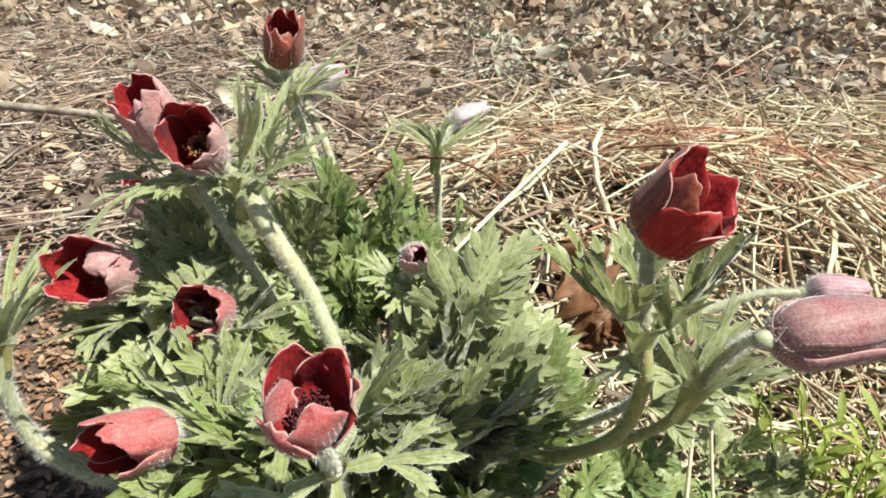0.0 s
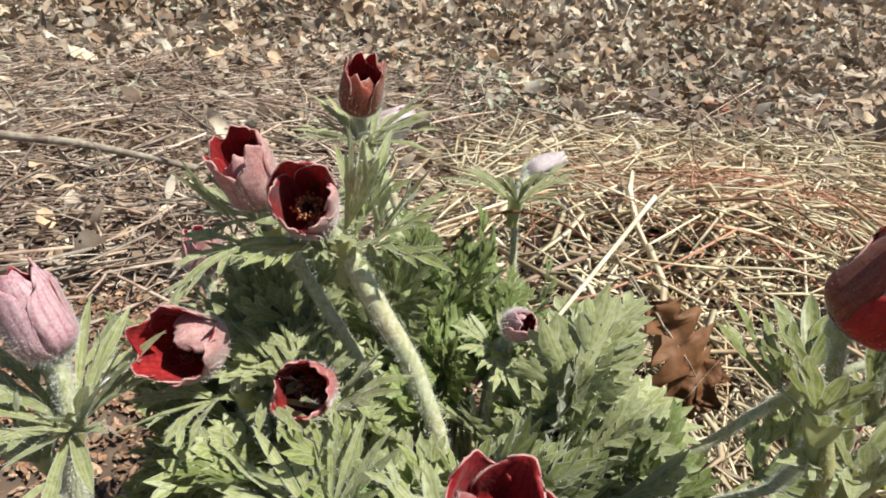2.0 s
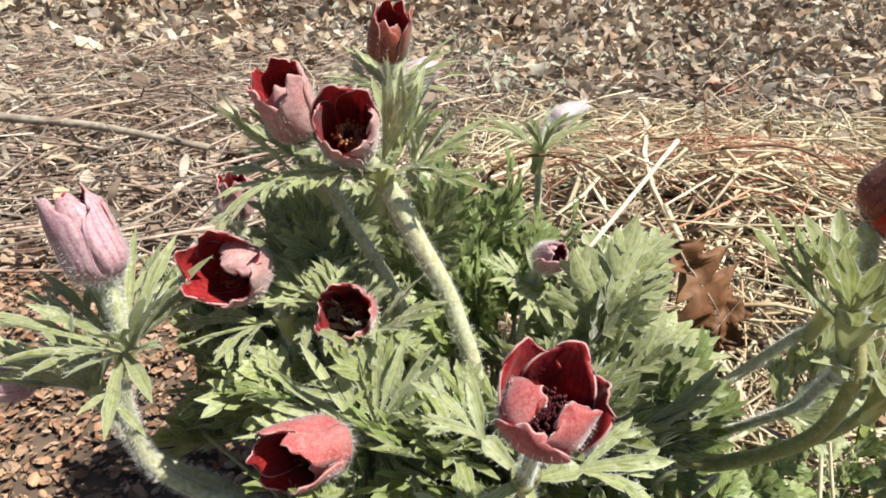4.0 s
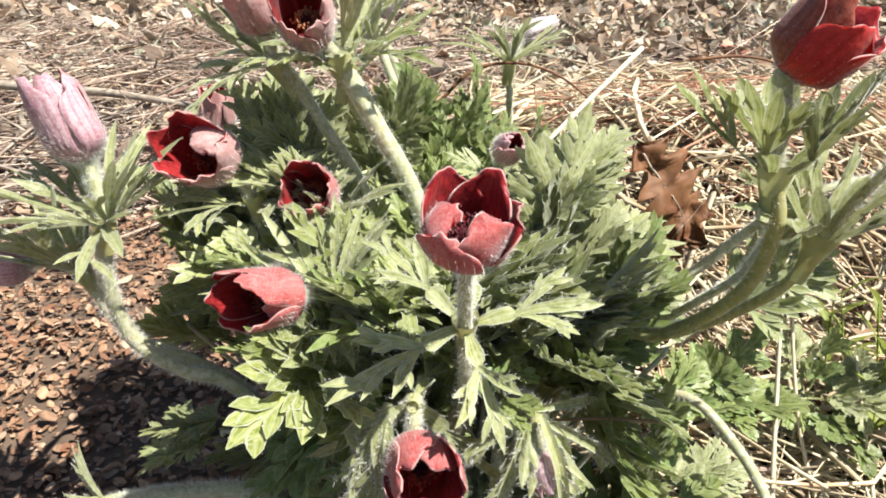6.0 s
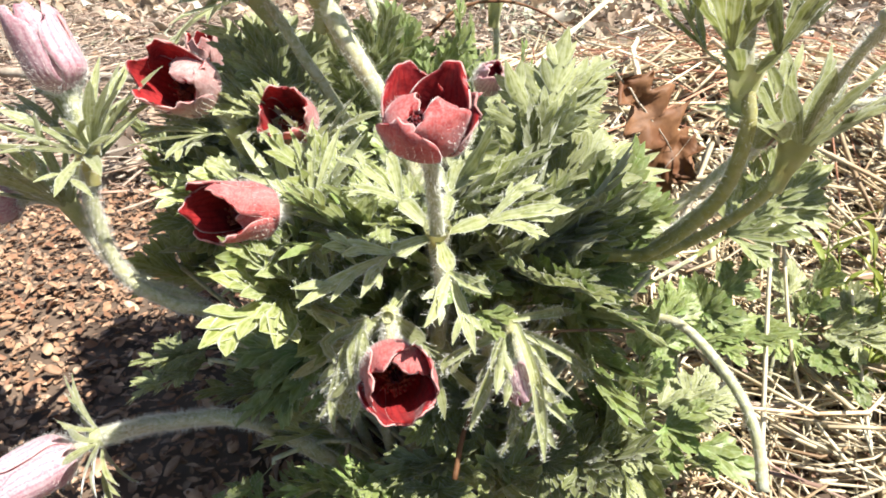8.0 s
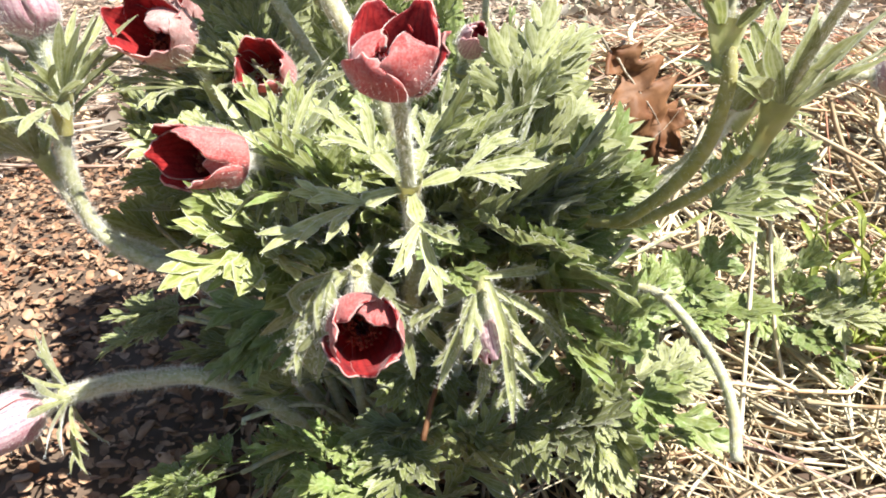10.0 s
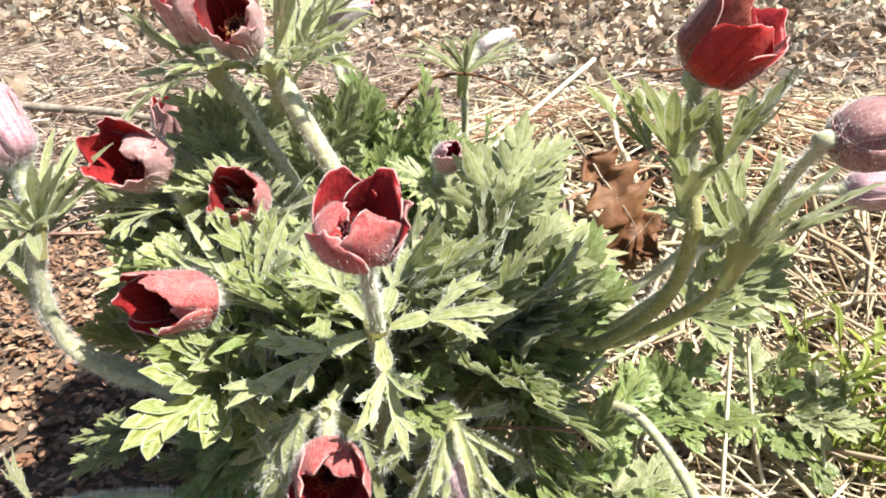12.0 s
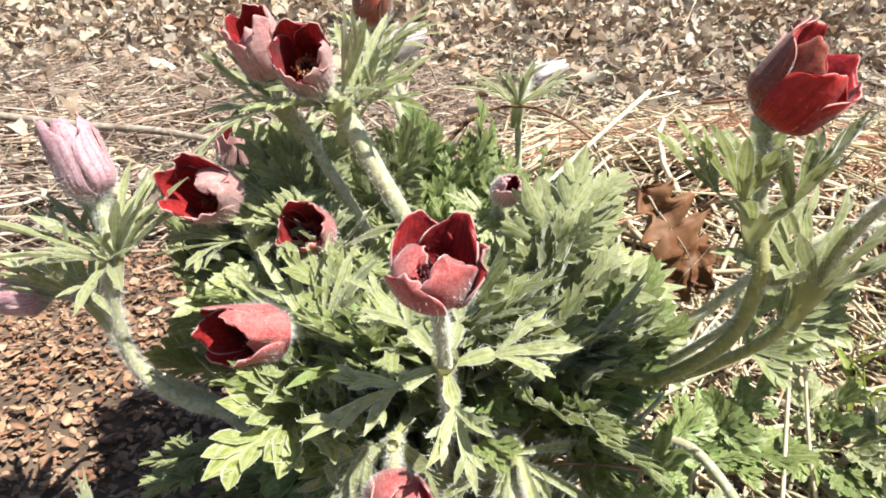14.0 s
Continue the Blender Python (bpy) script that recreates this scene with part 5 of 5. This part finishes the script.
stalk("straw_stalk", [(0.1373, 0.032, 0.0206), (0.1444, 0.0653, 0.0683), (0.1513, 0.0972, 0.1174)], 0.0012, 0.0009, M_STRAW_PALE, "thin upright pale straw stalk")
stalk("straw_stalk", [(0.1748, 0.0642, 0.0174), (0.1679, 0.0866, 0.0538), (0.1664, 0.1166, 0.1064)], 0.0011, 0.0008, M_STRAW_PALE, "thin upright pale straw stalk beside another")
stalk("straw_stalk", [(0.1924, 0.0424, 0.0172), (0.1979, 0.0805, 0.0514), (0.2054, 0.1142, 0.076)], 0.0010, 0.0007, M_STRAW_PALE, "leaning bleached straw stalk over dark soil")
stalk("straw_stalk", [(0.0641, -0.0053, 0.1209), (0.0466, -0.0012, 0.1187), (0.020, 0.0005, 0.1158)], 0.0007, 0.0003, M_CHIP_ONE, "orange-brown dry stalk across the bracts")
stalk("straw_stalk", [(0.0049, -0.015, 0.0669), (0.008, -0.0045, 0.0777), (0.0132, 0.0047, 0.0853)], 0.0011, 0.0006, M_OAK, "brown dry stalk hanging between drooping bracts")
stalk("dry_grass_stalk", [(-0.0111, 0.1453, 0.1901), (0.0069, 0.1527, 0.2061), (0.0288, 0.1544, 0.2094), (0.0482, 0.1521, 0.2042), (0.0636, 0.1475, 0.1939)], 0.0010, 0.0005, M_OAK, "arching brown dry grass blade over green leaves", "grass")
stalk("dry_grass_stalk", [(0.125, 0.1921, 0.2065), (0.1522, 0.1934, 0.2089), (0.1736, 0.1917, 0.2051), (0.1891, 0.1873, 0.1951)], 0.0010, 0.0005, M_OAK, "arching reddish dry grass blade over straw", "grass")
stalk("dry_grass_stalk", [(-0.0275, -0.001, 0.09), (-0.0254, 0.0033, 0.1083), (-0.0092, -0.005, 0.136)], 0.0005, 0.0003, M_WOOL, "thin curved white grass blade", "grass")


def woolly_stalk(pts, label):
    root = base("pale_stem", pts[0], label, "stem")
    stem(root, pts, 0.0019, 0.0022, random.Random(41), 300, 0.0015)


woolly_stalk([(0.082, 0.049, 0.0948), (0.0962, 0.0387, 0.0959), (0.1101, 0.0188, 0.0834), (0.1149, 0.0024, 0.0718), (0.1142, -0.0115, 0.0584)], "curved pale woolly flower stalk bent to the soil")


def dry_leaf(name, at, rot, ln, w, m, label, lobes=4, seed=1, thick=0.0006, crumple=0.5):
    """A curled, lobed dead leaf with thickness."""
    rng = random.Random(seed)
    e = Euler([radians(a) for a in rot]).to_matrix()
    NU, NV = 30, 8
    top = []
    for i in range(NU + 1):
        u = i / NU
        half = w * 0.5 * math.sin(math.pi * (0.04 + 0.93 * u)) ** 0.8 * (0.40 + 0.66 * abs(math.sin(lobes * math.pi * u)) ** (1.4 if crumple > 0.6 else 0.7))
        for j in range(NV + 1):
            v = 2 * j / NV - 1
            z = 0.16 * ln * math.sin(2.2 * u + 0.5) * 0.6 + 0.55 * half * v * v * math.sin(3 * u + seed) + crumple * 0.22 * ln * noise.noise(V(u * 4, v * 1.6, seed * 1.7)) + 0.022 * ln * rng.uniform(-1, 1)
            top.append(V((u - 0.5) * ln + 0.012 * ln * rng.uniform(-1, 1) * abs(v), half * v * (1 + 0.1 * rng.uniform(-1, 1)), z))
    n = len(top)
    vs = [e @ p for p in top] + [e @ (p - V(0, 0, thick)) for p in top]
    W = NV + 1
    fs = [(i * W + j, i * W + j + 1, (i + 1) * W + j + 1, (i + 1) * W + j) for i in range(NU) for j in range(NV)]
    fs += [tuple(n + k for k in f[::-1]) for f in fs]
    ring = [j for j in range(W)] + [i * W + NV for i in range(1, NU + 1)] + [NU * W + j for j in range(NV - 1, -1, -1)] + [i * W for i in range(NU - 1, 0, -1)]
    fs += [(a, n + a, n + c, c) for a, c in zip(ring, ring[1:] + ring[:1])]
    b = Buf()
    b.add([v + Vector(at) for v in vs], fs)
    leaf = thing(name, b, [m], at, label, "leaf")
    mid = [vs[i * W + NV // 2] + Vector(at) for i in range(0, NU + 1, 3)]
    rib = Buf()
    tube(rib, [p + e @ V(0, 0, 0.0003) for p in mid], [ln * (0.011 - 0.0009 * k) for k in range(len(mid))], 6)
    part("midrib", rib, [M_TWIG], leaf)
    st = Buf()
    tube(st, [mid[0] + e @ V(-0.24 * ln, 0.03 * ln, -0.02 * ln), mid[0] + e @ V(-0.1 * ln, 0.01 * ln, 0), mid[0]], [ln * 0.014, ln * 0.01, ln * 0.011], 6)
    part("stalk", st, [M_TWIG], leaf)
    return leaf


dry_leaf("oak_leaf", (0.103, 0.132, 0.150), (48, 50, -15), 0.062, 0.046, M_OAK, "curled dry brown oak leaf caught in the straw", 5, 2, 0.0005, 0.62)
dry_leaf("oak_leaf", (0.112, 0.130, 0.134), (35, -40, 30), 0.035, 0.026, M_OAK, "crumpled dry brown oak leaf in the straw", 3, 5, 0.0006, 1.2)
dry_leaf("fallen_leaf", (0.70, 1.53, 0.03), (15, 10, 20), 0.10, 0.05, M_REDLEAF, "red-brown fallen leaf on the litter", 1, 3)
for _at, _ln, _sd in (((-0.966, 1.876, 0.03), 0.11, 4), ((-0.72, 2.45, 0.04), 0.13, 5), ((1.2, 3.75, 0.2), 0.16, 6), ((0.235, 1.69, 0.03), 0.09, 7), ((-1.6, 2.6, 0.05), 0.12, 8), ((-1.35, 2.55, 0.05), 0.1, 9)):
    dry_leaf("fallen_leaf", _at, (12, -14, 40 * _sd), _ln, _ln * 0.7, M_PALE, "bleached cream-coloured fallen leaf", 1, _sd)
